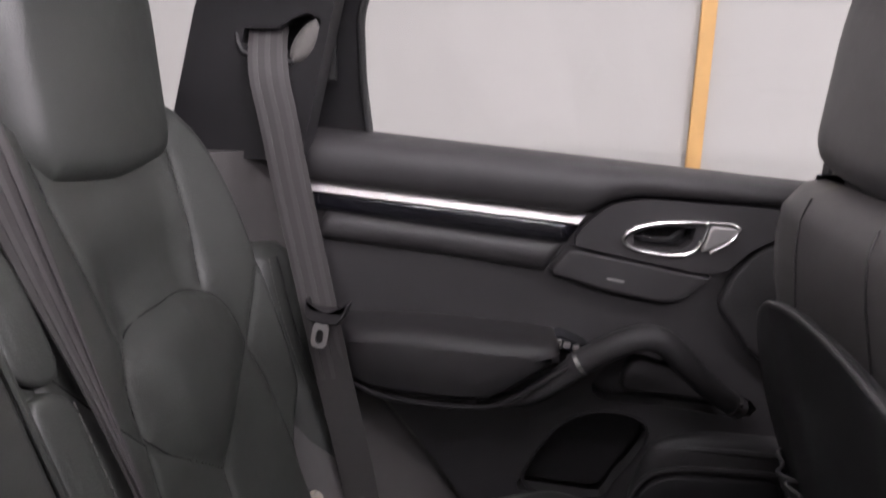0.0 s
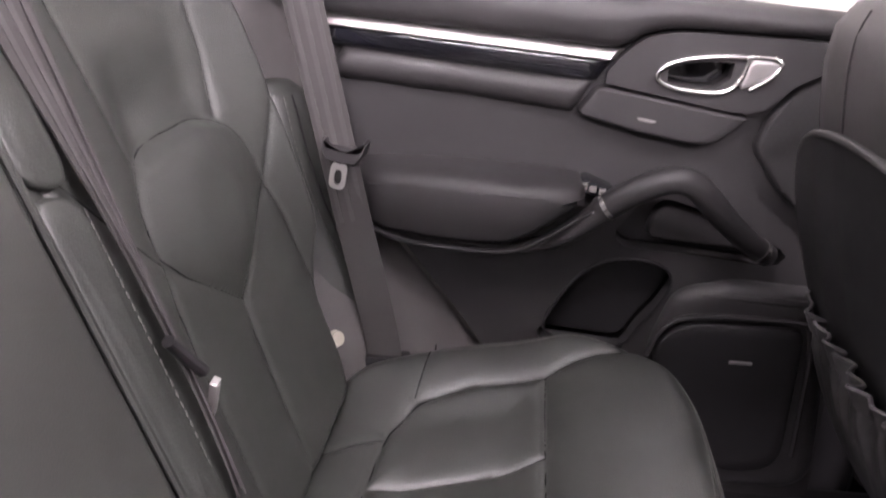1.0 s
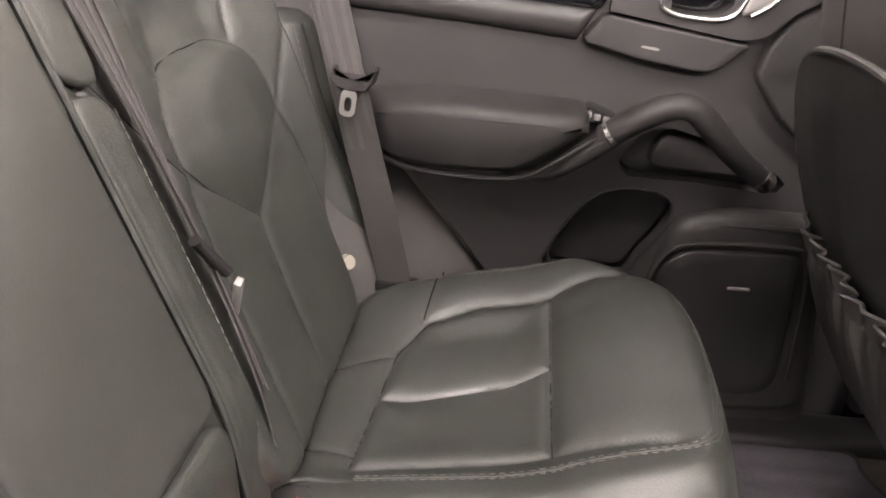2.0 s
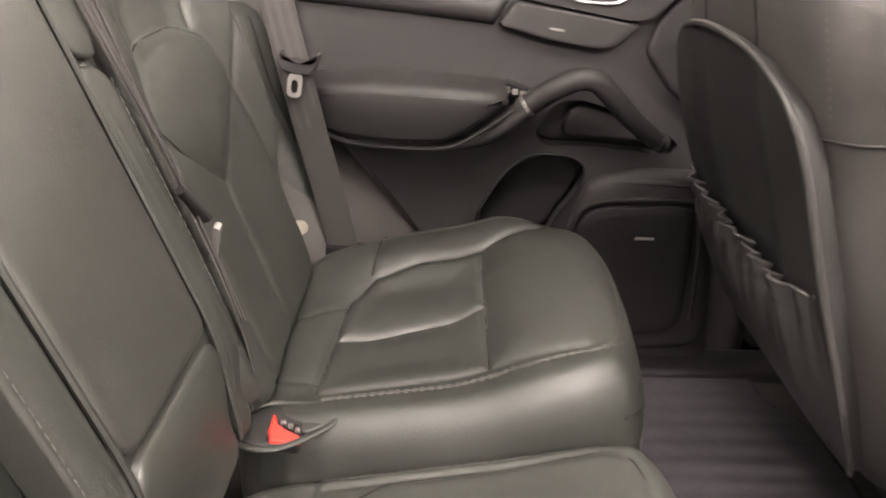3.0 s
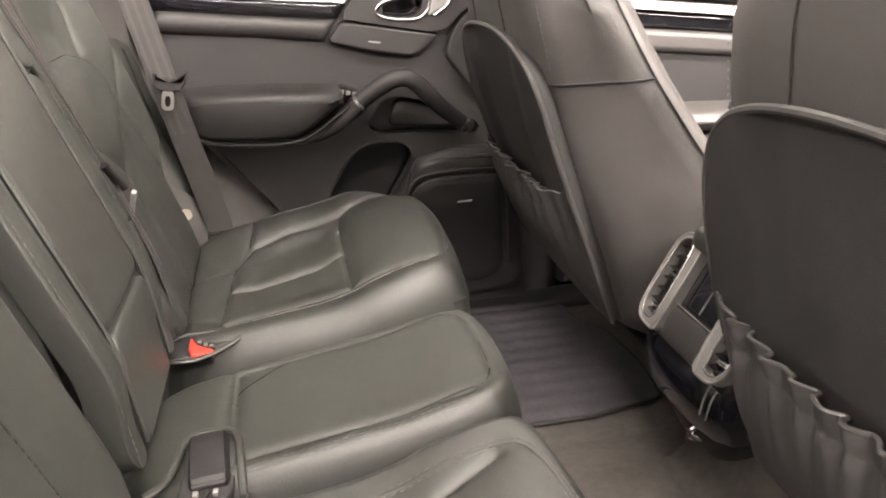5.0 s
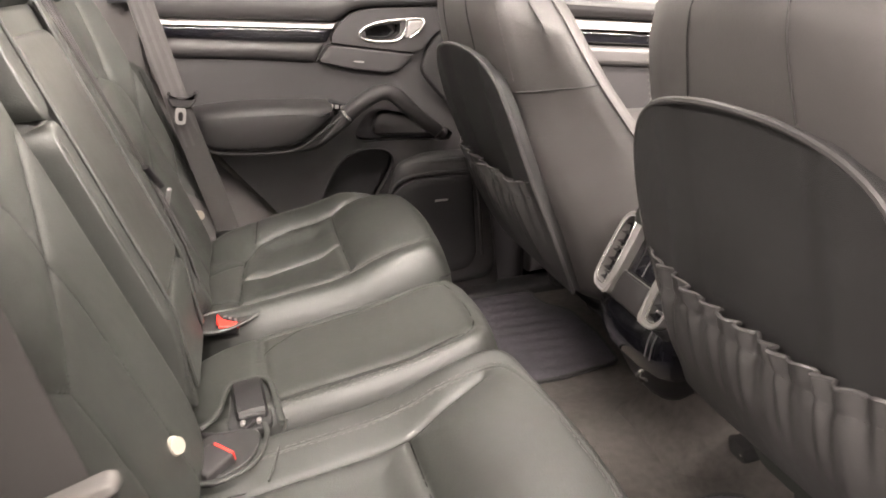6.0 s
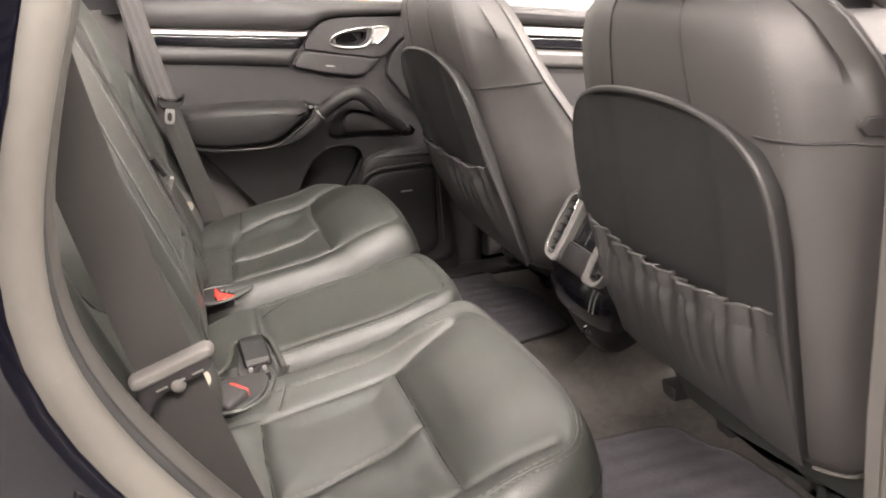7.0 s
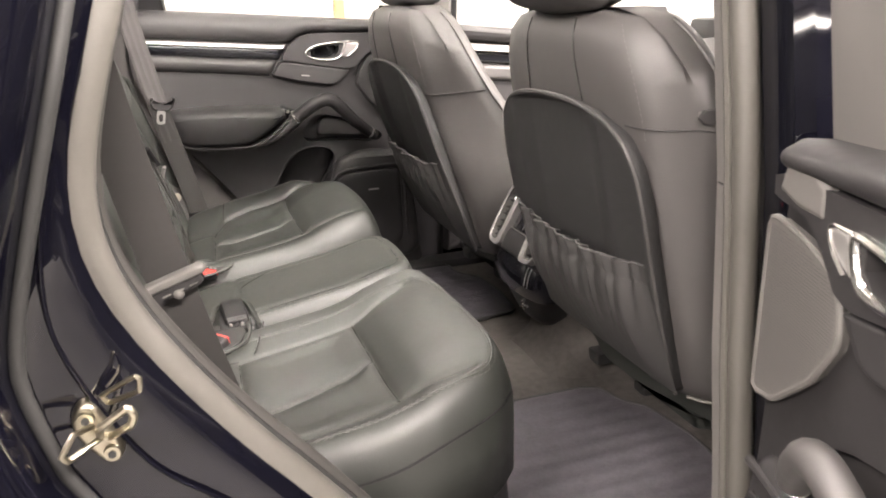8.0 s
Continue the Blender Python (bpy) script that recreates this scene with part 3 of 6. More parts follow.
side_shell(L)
side_shell(R)
for hz in (0.905, 0.80):
    hinge_plate = thing("door_hinge", (0.54, -0.82, hz), "steel door hinge between the pillar and the open door", "hinge", "door hinges", "structure")
    part("hinge_leaf", box(blank(), 0.535, -0.835, hz - 0.018, 0.556, -0.805, hz + 0.018, 0.004), STEEL, hinge_plate)
    part("hinge_arm", tube(blank(), [(0.548, -0.815, hz), (0.53, -0.842, hz), (0.515, -0.852, hz)], 0.008, 8, squash=1.6), STEEL, hinge_plate)
    part("hinge_bolt", tube(blank(), [(0.534, -0.82, hz), (0.531, -0.82, hz)], 0.006, 6, n=0, step=0.002), STEEL, hinge_plate)
# rear shelf, tailgate and quarter glass, dashboard, windscreen
solid("load_cover", box(blank(), -1.25, -0.62, 1.12, -0.36, 0.62, 1.14, 0.005), DARK_TRIM, "dark load cover behind the rear seat", "cover")
solid("tailgate_trim", box(blank(), -1.35, -0.72, 0.5, -1.25, 0.72, 1.15, 0.02), DARK_TRIM, "dark tailgate trim", "trim", kind="structure")
solid("load_floor", box(blank(), -1.3, -0.74, 0.60, -0.30, 0.74, 0.63), CARPET, "carpeted load floor", "floor", kind="structure")
dash = loft(blank(), [[Vector((x, y, z)) for x, z in ((1.30, 0.85), (1.28, 1.02), (1.34, 1.12), (1.50, 1.16), (1.85, 1.17), (2.0, 1.1), (2.0, 0.5), (1.6, 0.5))] for y in (-0.70, -0.4, 0, 0.4, 0.70)])
solid("dashboard", dash, SOFT_TRIM, "dark soft-touch dashboard under the windscreen", "dashboard")

# ---- rear bench ----
SEAT_Y = 0.398


def cushion_z(x, v, lip=0.034):
    """Height of the cushion's seam level; lip: rise of its outer side."""
    rim = lip * step01(0.08, 0.215, v) * (1 - step01(0.17, 0.30, x)) if v > 0 else 0.006 * step01(0.13, 0.20, -v)
    return 0.772 + 0.15 * x + 0.028 * step01(0.11, 0.29, x) - 0.032 * step01(0.30, 0.36, x) + rim


def rear_cushion(s):
    """Outer seat cushion; u: forward, v: outward from the seat's middle."""
    t = thing("seat_cushion", (0.1, s * SEAT_Y, 0.5), "black leather rear seat cushion with stitched quilted pads", "seat cushion", "rear seat cushions")
    Y = lambda v: s * (SEAT_Y + v)
    longer, lip = (0.012, 0.034) if s > 0 else (-0.004, 0.012)
    f = lambda u, v, h: Vector((u + longer * step01(0.24, 0.34, u), Y(v), cushion_z(u, v, lip) - 0.088 + h))
    out = [(-0.13, -0.237), (0.20, -0.240), (0.29, -0.237), (0.328, -0.205), (0.347, -0.10), (0.353, 0.02), (0.348, 0.10), (0.326, 0.168), (0.275, 0.222), (0.16, 0.245), (0.04, 0.24), (-0.13, 0.20)]
    # cross seam T, its ends, the seam between the rear pads and the sides of the pads; the two seats differ a little
    if s > 0:
        T, vi, vo, split, mid_v = 0.170, -0.140, 0.147, (-0.020, -0.028), 0.010
        rim_line = [(0.08, 0.147), (0.012, 0.124), (-0.018, 0.07), (-0.024, -0.03), (-0.032, -0.145)]
        fi, fo = (0.275, -0.152), [(0.23, 0.172), (0.272, 0.182)]
    else:
        T, vi, vo, split, mid_v = 0.157, -0.124, 0.160, (-0.032, 0.062), 0.015
        rim_line = [(0.08, 0.168), (0.015, 0.172), (-0.018, 0.145), (-0.032, 0.062), (-0.034, -0.03), (-0.030, -0.118)]
        fi, fo = (0.258, -0.158), [(0.215, 0.164), (0.262, 0.166)]
    front = [(T, vi), fi, (0.295, -0.135), (0.307, -0.06), (0.312, 0.03), (0.310, 0.10), (0.296, 0.15)] + fo[::-1] + [(T, vo)]
    well = [(T, vi), (T, vo)] + rim_line
    k = min(range(len(rim_line)), key=lambda i: (Vector(rim_line[i]) - Vector(split)).length)
    rear_in = [(T, vi), (T, mid_v), split] + rim_line[k + 1:]
    rear_out = [split, (T, mid_v), (T, vo)] + rim_line[:k]
    seams = [[(T, vi), (T, vo)], [split, (T, mid_v)], [(T, vo)] + rim_line, [rim_line[-1], (T, vi)], [(T, vo)] + fo, [(T, vi), fi]]
    light = [[(0.02, 0.25), (0.018, 0.20), (0.008, 0.13)] if s > 0 else [(0.012, 0.20), (0.008, 0.176)],
             [(-0.10, 0.02), (-0.06, 0.04), (-0.02, 0.06)], [(-0.12, -0.115), (-0.03, -0.125)]]
    quilt = Quilt(out, f, 0.10, 0.042, seams, 0.0028, 0.0105, light=light, swell=lambda u, v: 0.003 * step01(0.17, 0.2, u) + 0.005 * math.sin(math.pi * min(1, max(0, (u - 0.17) / 0.14))) * step01(0.2, 0.05, abs(v)), sunk=[well], sink=0.008, wide=0.05, wall=0.05)
    body, pieces = quilt.build([("front_pad", front), ("rear_pad", rear_in), ("rear_pad", rear_out)])
    cover_part("cushion", body, LEATHER, t)
    for name, bm in pieces:
        cover_part(name, bm, LEATHER, t)
    quilt.sew(t, seams, 0.0011, -0.0006)
    quilt.sew(t, light, 0.001, 0.0)
    # piping with a double row of stitches round the front
    line = [(-0.02, -0.168), (0.20, -0.170), (0.275, -0.172), (0.308, -0.155), (0.322, -0.06), (0.327, 0.03), (0.324, 0.11), (0.308, 0.168), (0.278, 0.198), (0.22, 0.205), (0.12, 0.206), (0.03, 0.202)]
    if s < 0:
        line = [(u - 0.016 * step01(0.2, 0.3, u), v - 0.008 * step01(0.15, 0.2, v)) for u, v in line]
    pts = [quilt.on(p.x, p.y, -0.0004) for p in smooth_line([Vector(p) for p in line], 0.012)]
    part("piping", tube(blank(), pts, 0.0016, 6, n=1), LEATHER, t)
    rows = smooth_line([Vector(p) for p in line], 0.012)
    for off in (-0.0042, 0.0042):
        line = []
        for i, p in enumerate(rows):
            d = (rows[min(i + 1, len(rows) - 1)] - rows[max(i - 1, 0)]).normalized()
            line.append(quilt.on(p.x - d.y * off, p.y + d.x * off, 0.0004))
        part("stitching", stitches(blank(), line, n=0), THREAD, t, "grey stitching")
    part("seam_stitching", stitches(blank(), [quilt.on(T + (split[0] - T) * k / 11, mid_v + (split[1] - mid_v) * k / 11 - 0.005, 0.0006) for k in range(11)], n=0), THREAD, t)
    low = [p for p in inset(quilt.pts, 0.0035) if p.x > 0.0 and (p.x > 0.30 or p.y > 0)]
    k = max(range(len(low)), key=lambda i: (low[i] - low[i - 1]).length)
    low = low[k:] + low[:k]
    part("side_seam", tube(blank(), [f(p.x, p.y, 0.043) for p in low], 0.002, 6, n=1), DARK_TRIM, t)
    base = [(-0.1, -0.22), (0.30, -0.22), (0.335, -0.1), (0.34, 0.1), (0.30, 0.21), (0.22, 0.235), (0.0, 0.23), (-0.1, 0.18)]
    part("seat_base", pillow(blank(), base, lambda u, v, h: Vector((u, Y(v), 0.50 + h)), 0.20, 0.02, 0.0), DARK_TRIM, t, "dark plastic seat base")
    cover = [(0.04, 0.50), (0.24, 0.50), (0.25, 0.60), (0.22, 0.68), (0.16, 0.715), (0.09, 0.71), (0.05, 0.66)]
    part("side_cover", pillow(blank(), cover, lambda u, v, h: Vector((u, s * (SEAT_Y + 0.235 + h), v)), 0.018, 0.012, 0.01), DARK_TRIM, t, "dark plastic side cover")
    return t


rear_cushion(L)
rear_cushion(R)

mid = thing("seat_cushion", (0.15, 0.02, 0.5), "narrow black leather middle seat cushion", "seat cushion", "rear seat cushions")
MZ = lambda u, v, h: Vector((u, -0.008 + v, 0.770 + 0.17 * u + 0.008 * step01(0.17, 0.28, u) - 0.026 * step01(0.29, 0.36, u) + h))
panel = [(0.004, -0.088), (0.27, -0.092), (0.298, -0.072), (0.302, 0.0), (0.296, 0.082), (0.27, 0.10), (0.004, 0.096)]
quilt = Quilt([(-0.14, -0.135), (0.29, -0.137), (0.326, -0.11), (0.343, -0.05), (0.346, 0.03), (0.338, 0.09), (0.30, 0.136), (-0.14, 0.134)], lambda u, v, h: MZ(u, v, h - 0.088), 0.10, 0.032,
              [panel + panel[:1], [(-0.004, -0.13), (-0.008, 0.0), (-0.004, 0.13)]], 0.002, 0.003)
quilt.sew(mid, [panel + panel[:1]])
body, pieces = quilt.build([("top_pad", panel)])
cover_part("cushion", body, LEATHER, mid)
for name, bm in pieces:
    cover_part(name, bm, LEATHER, mid)
for y, x0, x1 in ((-0.106, 0.02, 0.26), (-0.112, 0.02, 0.26), (0.114, 0.0, 0.20)):
    part("stitching", stitches(blank(), [quilt.on(x0 + (x1 - x0) * k / 20, y, 0.0007) for k in range(21)], n=0), THREAD, mid, "grey stitching")
part("seat_base", box(blank(), -0.1, -0.11, 0.50, 0.30, 0.15, 0.69, 0.02), DARK_TRIM, mid, "dark plastic seat base")


def back_x(v, z):
    """Front of the outer backrest at v outward from its middle."""
    return -0.118 - 0.345 * (z - 0.86) + 0.046 * step01(0.05, 0.30, abs(v)) * (1 if v > 0 else 0.45)


def rear_backrest(s):
    t = thing("backrest", (-0.2, s * SEAT_Y, 0.78), "black leather rear backrest with quilted shield-shaped pad", "backrest", "rear backrests")
    Y = lambda v: s * (SEAT_Y + v)
    f = lambda v, z, h: Vector((back_x(v, z) + h - 0.085, Y(v), z))
    g = lambda v, z, h: Vector((back_x(v, z) + h + 0.004, Y(v), z))
    out = [(-0.25, 0.76), (0.135, 0.76), (0.155, 0.82), (0.161, 0.86), (0.158, 0.90), (0.165, 0.93), (0.182, 0.955), (0.215, 0.985), (0.222, 1.08), (0.222, 1.18), (0.218, 1.26), (0.195, 1.325), (0.15, 1.37), (-0.16, 1.37), (-0.235, 1.34), (-0.25, 1.26)]
    shield = [(-0.012, 0.986), (0.122, 1.068), (0.121, 1.095), (0.114, 1.118), (0.098, 1.138), (0.07, 1.150), (0.035, 1.156), (0.0, 1.157), (-0.035, 1.156), (-0.07, 1.150), (-0.098, 1.140), (-0.114, 1.122), (-0.121, 1.098), (-0.123, 1.066)]
    shapes = [("shield_pad", shield), ("upper_pad", [(-0.09, 1.147), (0.0, 1.157), (0.09, 1.147), (0.115, 1.29), (0.115, 1.36), (-0.115, 1.36), (-0.115, 1.29)])]
    shield = [Vector(p) for p in shield]
    shapes[0] = ("shield_pad", shield)
    seams = [shield + shield[:1], [(-0.012, 0.986), (-0.02, 0.94), (-0.024, 0.78)]]
    for q in (1, -1):
        shapes += [
            ("outer_pad", [(q * 0.09, 1.147), (q * 0.115, 1.29), (q * 0.115, 1.36), (q * 0.155, 1.36), (q * 0.20, 1.33), (q * 0.24, 1.24), (q * 0.24, 1.19), (q * 0.205, 1.165), (q * 0.165, 1.118), (q * 0.123, 1.068), (q * 0.118, 1.115)]),
            ("bolster_pad", [(q * 0.123, 1.068), (q * 0.165, 1.118), (q * 0.205, 1.165), (q * 0.24, 1.19), (q * 0.24, 0.96), (q * 0.17, 0.93), (q * 0.15, 0.78), (q * 0.138, 0.78), (q * 0.138, 0.98)]),
            ("lower_pad", [(-0.012, 0.986), (q * 0.1225, 1.067), (q * 0.138, 0.98), (q * 0.138, 0.78), (-0.024, 0.78), (-0.02, 0.94)])]
        seams += [[(q * 0.09, 1.147), (q * 0.105, 1.22), (q * 0.115, 1.29), (q * 0.115, 1.37)], [(q * 0.122, 1.068), (q * 0.165, 1.115), (q * 0.215, 1.175)], [(q * 0.122, 1.068), (q * 0.134, 1.02), (q * 0.139, 0.9), (q * 0.138, 0.78)]]
    quilt = Quilt(out, f, 0.10, 0.034, seams, 0.0014, 0.0034, drop=0.05, wide=0.034,
                  swell=lambda v, z: 0.014 * step01(0.13, 0.04, math.hypot(v, (z - 1.09) * 1.2)) - 0.015 * step01(1.26, 1.172, z + 1.9 * v * v) * step01(1.149, 1.161, z + 1.9 * v * v) * step01(0.115, 0.055, abs(v)))
    body, pieces = quilt.build(shapes)
    cover_part("backrest_body", body, LEATHER, t)
    for name, bm in pieces:
        cover_part(name, bm, LEATHER, t)
    quilt.sew(t, seams)
    # anchor cover disc at the seat's heel
    p = g(0.138, 0.861, 0.008)
    facing = Vector((0.75, -0.55, 0.35)).to_track_quat("Z", "Y").to_matrix().to_4x4()
    for p in [p] + ([Vector((-0.092, -0.279, 0.851))] if s < 0 else []):
        bm = blank()
        bmesh.ops.create_cone(bm, cap_ends=True, segments=24, radius1=0.0112, radius2=0.0095, depth=0.007, matrix=Matrix.Translation(p) @ facing)
        part("anchor_cap", bm, CREAM, t, "round cream anchor cap")
    # headrest
    hr = thing("headrest", (-0.28, s * SEAT_Y, 1.30), "black leather headrest over the rear seat", "headrest", "rear headrests")
    shape = [(-0.14, 1.315), (-0.115, 1.272), (0.0, 1.262), (0.12, 1.268), (0.149, 1.30), (0.161, 1.45), (0.142, 1.535), (0.07, 1.56), (-0.07, 1.56), (-0.125, 1.53), (-0.14, 1.45)]
    part("cushion", pillow(blank(), shape, lambda v, z, h: Vector((-0.335 + h - 0.12 * (z - 1.3) - 0.25 * abs(v) ** 1.6, Y(v), z)), 0.10, 0.04, 0.02, 0.004, 8, 0.01), LEATHER, hr)
    for v in (-0.06, 0.06):
        part("post", tube(blank(), [(-0.29, Y(v), 1.25), (-0.295, Y(v), 1.34)], 0.007, 10), CHROME, hr)
    return t


rear_backrest(L)
rear_backrest(R)


def side_bolster(s):
    """Narrow upholstered pad between the backrest and the door opening."""
    t = thing("side_bolster", (-0.1, s * 0.66, 0.8), "narrow black leather bolster beside the rear backrest", "bolster", "rear side bolsters")
    rings = []
    for x, z, w in ((-0.172, 1.158, 0.3), (-0.166, 1.152, 0.62), (-0.160, 1.138, 0.85), (-0.158, 1.11, 1), (-0.150, 1.07, 1), (-0.136, 1.02, 1), (-0.118, 0.97, 1), (-0.098, 0.93, 1), (-0.072, 0.89, 1), (-0.052, 0.86, 0.9), (-0.042, 0.845, 0.6)):
        sec = ((-0.034, 0.728), (-0.016, 0.722), (-0.004, 0.706), (0.0, 0.688), (-0.004, 0.668), (-0.010, 0.662), (-0.018, 0.648), (-0.036, 0.632), (-0.07, 0.622), (-0.09, 0.66), (-0.08, 0.71))
        rings.append([Vector((x - 0.05 + (dx + 0.05) * w, s * (0.675 + (y - 0.675) * w), z)) for dx, y in sec])
    fine = []
    for a, b in zip(rings, rings[1:]):
        fine += [[p.lerp(q, k / 3) for p, q in zip(a, b)] for k in range(3)]
    part("pad", loft(blank(), fine + [rings[-1]]), LEATHER, t, angle=80)
    part("seam", tube(blank(), [ring[5] + Vector((0.0012, 0, 0)) for ring in rings[2:-1]], 0.0013, 6), DARK_TRIM, t)
    part("stitching", stitches(blank(), [ring[6] + Vector((0.001, -s * 0.001, 0)) for ring in rings[2:-1]]), THREAD, t, "grey stitching")
    return t


side_bolster(L)
side_bolster(R)

# middle backrest, which folds out as an armrest
mb = thing("backrest", (-0.2, 0.04, 0.78), "black leather middle backrest with a fold-out armrest panel", "backrest", "rear backrests")
MX = lambda y, z, h: Vector((-0.082 - 0.345 * (z - 0.86) - 0.028 * step01(0.92, 0.80, z) + h, 0.038 + y, z))
part("backrest_body", pillow(blank(), [(-0.15, 0.77), (0.15, 0.77), (0.152, 1.22), (0.14, 1.31), (-0.14, 1.31), (-0.152, 1.22)], lambda y, z, h: MX(y, z, h - 0.09), 0.085, 0.03, 0.05, 0, 7, 0.012), LEATHER, mb)
for q in (-1, 1):
    part("side_pad", pillow(blank(), [(q * 0.104, 0.79), (q * 0.15, 0.79), (q * 0.152, 1.160), (q * 0.104, 1.172)], MX, 0.004, 0.009, 0.03, 0.002), LEATHER, mb)
    part("side_pad", pillow(blank(), [(q * 0.104, 1.178), (q * 0.152, 1.166), (q * 0.152, 1.24), (q * 0.135, 1.30), (q * 0.104, 1.30)], MX, 0.004, 0.009, 0.03, 0.002), LEATHER, mb)
    part("stitching", stitches(blank(), [MX(q * 0.146, 0.80, 0.0052), MX(q * 0.146, 0.86, 0.0052), MX(q * 0.146, 0.92, 0.0052), MX(q * 0.146, 1.155, 0.0052)]), THREAD, mb)
    part("piping", tube(blank(), [MX(q * 0.100, 0.80, 0.004), MX(q * 0.100, 0.86, 0.004), MX(q * 0.100, 0.92, 0.004), MX(q * 0.100, 1.0, 0.004), MX(q * 0.100, 1.29, 0.004)], 0.003, 6), LEATHER, mb)
part("armrest_panel", pillow(blank(), [(-0.096, 0.931), (0.096, 0.931), (0.096, 1.255), (-0.096, 1.255)], MX, 0.006, 0.012, 0.03, 0.003), LEATHER_LIT_PANEL, mb)
part("lower_pad", pillow(blank(), [(-0.096, 0.79), (0.096, 0.79), (0.096, 0.923), (-0.096, 0.923)], MX, 0.004, 0.009, 0.03, 0.002), LEATHER, mb)
mh = thing("headrest", (-0.24, 0.038, 1.26), "low black leather middle headrest", "headrest", "rear headrests")
part("cushion", pillow(blank(), [(-0.12, 1.275), (0.12, 1.275), (0.125, 1.33), (0.10, 1.38), (-0.10, 1.38), (-0.125, 1.33)], lambda y, z, h: MX(y, z, h - 0.08), 0.09, 0.03, 0.04, 0.003), LEATHER, mh)

# ---- rear doors ----
DOOR_Y = 0.71


def lerp_table(table, u):
    for (a, p), (b, q) in zip(table, table[1:]):
        if a <= u <= b:
            return p + (q - p) * (u - a) / (b - a)
    return table[0][1] if u < table[0][0] else table[-1][1]


def band(D, low, top, profile, u0, u1, slant=0.0, n=48):
    """A moulded strip along the door: its lower and upper edges by tables, its section by (height fraction, stand-off) rows."""
    rings = []
    for k in range(n + 1):
        u = u0 + (u1 - u0) * k / n
        a, b = lerp_table(low, u), lerp_table(top, u)
        end = min(1.0, (min(k, n - k) + 0.35) / 1.5)
        rings.append([D(u + slant * q, a + (b - a) * q, h * end) for q, h in profile])
    return loft(blank(), rings, caps=True, closed=False)


def rear_door(s, turn=0.0):
    """Rear door with its inner trim; s: side; turn: degrees that it stands open about its front hinge."""
    hinge = (0.60, s * (DOOR_Y + 0.13), 0.55)
    state = "closed" if turn == 0 else "open"
    t = thing("car_door", hinge, "%s rear car door with dark trim and grab handle" % state, "car door", "rear doors")
    D = lambda u, v, h: Vector((u, s * (DOOR_Y - h), v))
    # lighter armrest trim on the open door paints in the stronger light there
    ARM_TRIM = LEATHER_LIT if turn else SOFT_TRIM
    outline = [(-0.165, 1.275), (0.57, 1.235), (0.572, 0.93), (0.59, 0.545), (0.24, 0.545), (0.13, 0.70), (0.045, 0.822), (-0.03, 0.918), (-0.09, 1.0), (-0.14, 1.08), (-0.162, 1.15)]
    pocket = [(0.155, 0.79), (0.19, 0.865), (0.228, 0.912), (0.274, 0.926), (0.33, 0.918), (0.344, 0.89), (0.325, 0.85), (0.30, 0.815), (0.285, 0.78)]
    recess = [(0.252, 0.958), (0.285, 1.008), (0.32, 1.014), (0.38, 0.997), (0.46, 0.962), (0.488, 0.945), (0.474, 0.925), (0.36, 0.937), (0.27, 0.939)]
    cup = [(0.285, 1.174), (0.293, 1.190), (0.32, 1.197), (0.374, 1.199), (0.370, 1.180), (0.362, 1.168), (0.343, 1.164), (0.31, 1.166)]
    part("door_panel", holed(blank(), outline, [pocket, recess, cup], D, 0.03, soft=1, step=0.015), SOFT_TRIM, t)
    part("inner_backing", pillow(blank(), [(-0.15, 1.27), (0.56, 1.23), (0.58, 0.55), (0.25, 0.55), (0.0, 0.90), (-0.15, 1.13)], lambda u, v, h: D(u, v, h - 0.075), 0.02, 0.01, 0.0, soft=1), DARK_TRIM, t)
    skin = [(-0.165, 1.27), (0.60, 1.225), (0.60, 0.45), (0.24, 0.45), (0.13, 0.70), (-0.03, 0.918), (-0.14, 1.08), (-0.165, 1.16)]
    part("outer_skin", pillow(blank(), skin, lambda u, v, h: D(u, v, h - 0.19 - 0.02 * math.sin(3 * (v - 0.5))), 0.105, 0.012, 0.0, soft=1), PAINT, t, "glossy black outer skin")
    # window frame and pane
    lean = lambda u, v, d: Vector((u, s * (DOOR_Y + 0.03 - d - 0.16 * max(0, v - 1.25)), v))
    opening = [(-0.060, 1.27), (0.548, 1.22), (0.535, 1.605), (0.08, 1.60), (0.0, 1.565), (-0.055, 1.50), (-0.071, 1.45), (-0.070, 1.37)]
    holes = [opening]
    front = 0.575
    if turn:
        opening[1:3] = [(0.14, 1.254), (0.14, 1.605)]
        front = 0.555
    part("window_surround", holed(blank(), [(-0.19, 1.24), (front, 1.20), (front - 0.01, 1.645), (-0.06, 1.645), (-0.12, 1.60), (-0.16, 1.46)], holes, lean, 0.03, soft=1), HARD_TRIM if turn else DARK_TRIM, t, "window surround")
    part("window_seal", tube(blank(), [lean(p.x, p.y, 0.002) for p in resample(fillet(opening, 0.009), 0.012)], 0.005, 8, closed=True, n=0), BLACK_RUBBER, t)
    pane = part("window_pane", loft(blank(), [[lean(-0.09, v, -0.012), lean(front - 0.01, v, -0.012), lean(front - 0.01, v, -0.016), lean(-0.09, v, -0.016)] for v in (1.22, 1.35, 1.5, 1.62)]), GLASS, t, "clear side glass")
    pane.visible_shadow = False
    # upper trim: soft rail, silver strip, gloss black strip, padded band
    low = [(-0.16, 1.2405), (0.225, 1.2095), (0.24, 1.214), (0.262, 1.229), (0.285, 1.234), (0.31, 1.2355), (0.45, 1.231), (0.56, 1.226)]
    top = [(-0.16, 1.308), (-0.07, 1.302), (0.56, 1.253)]
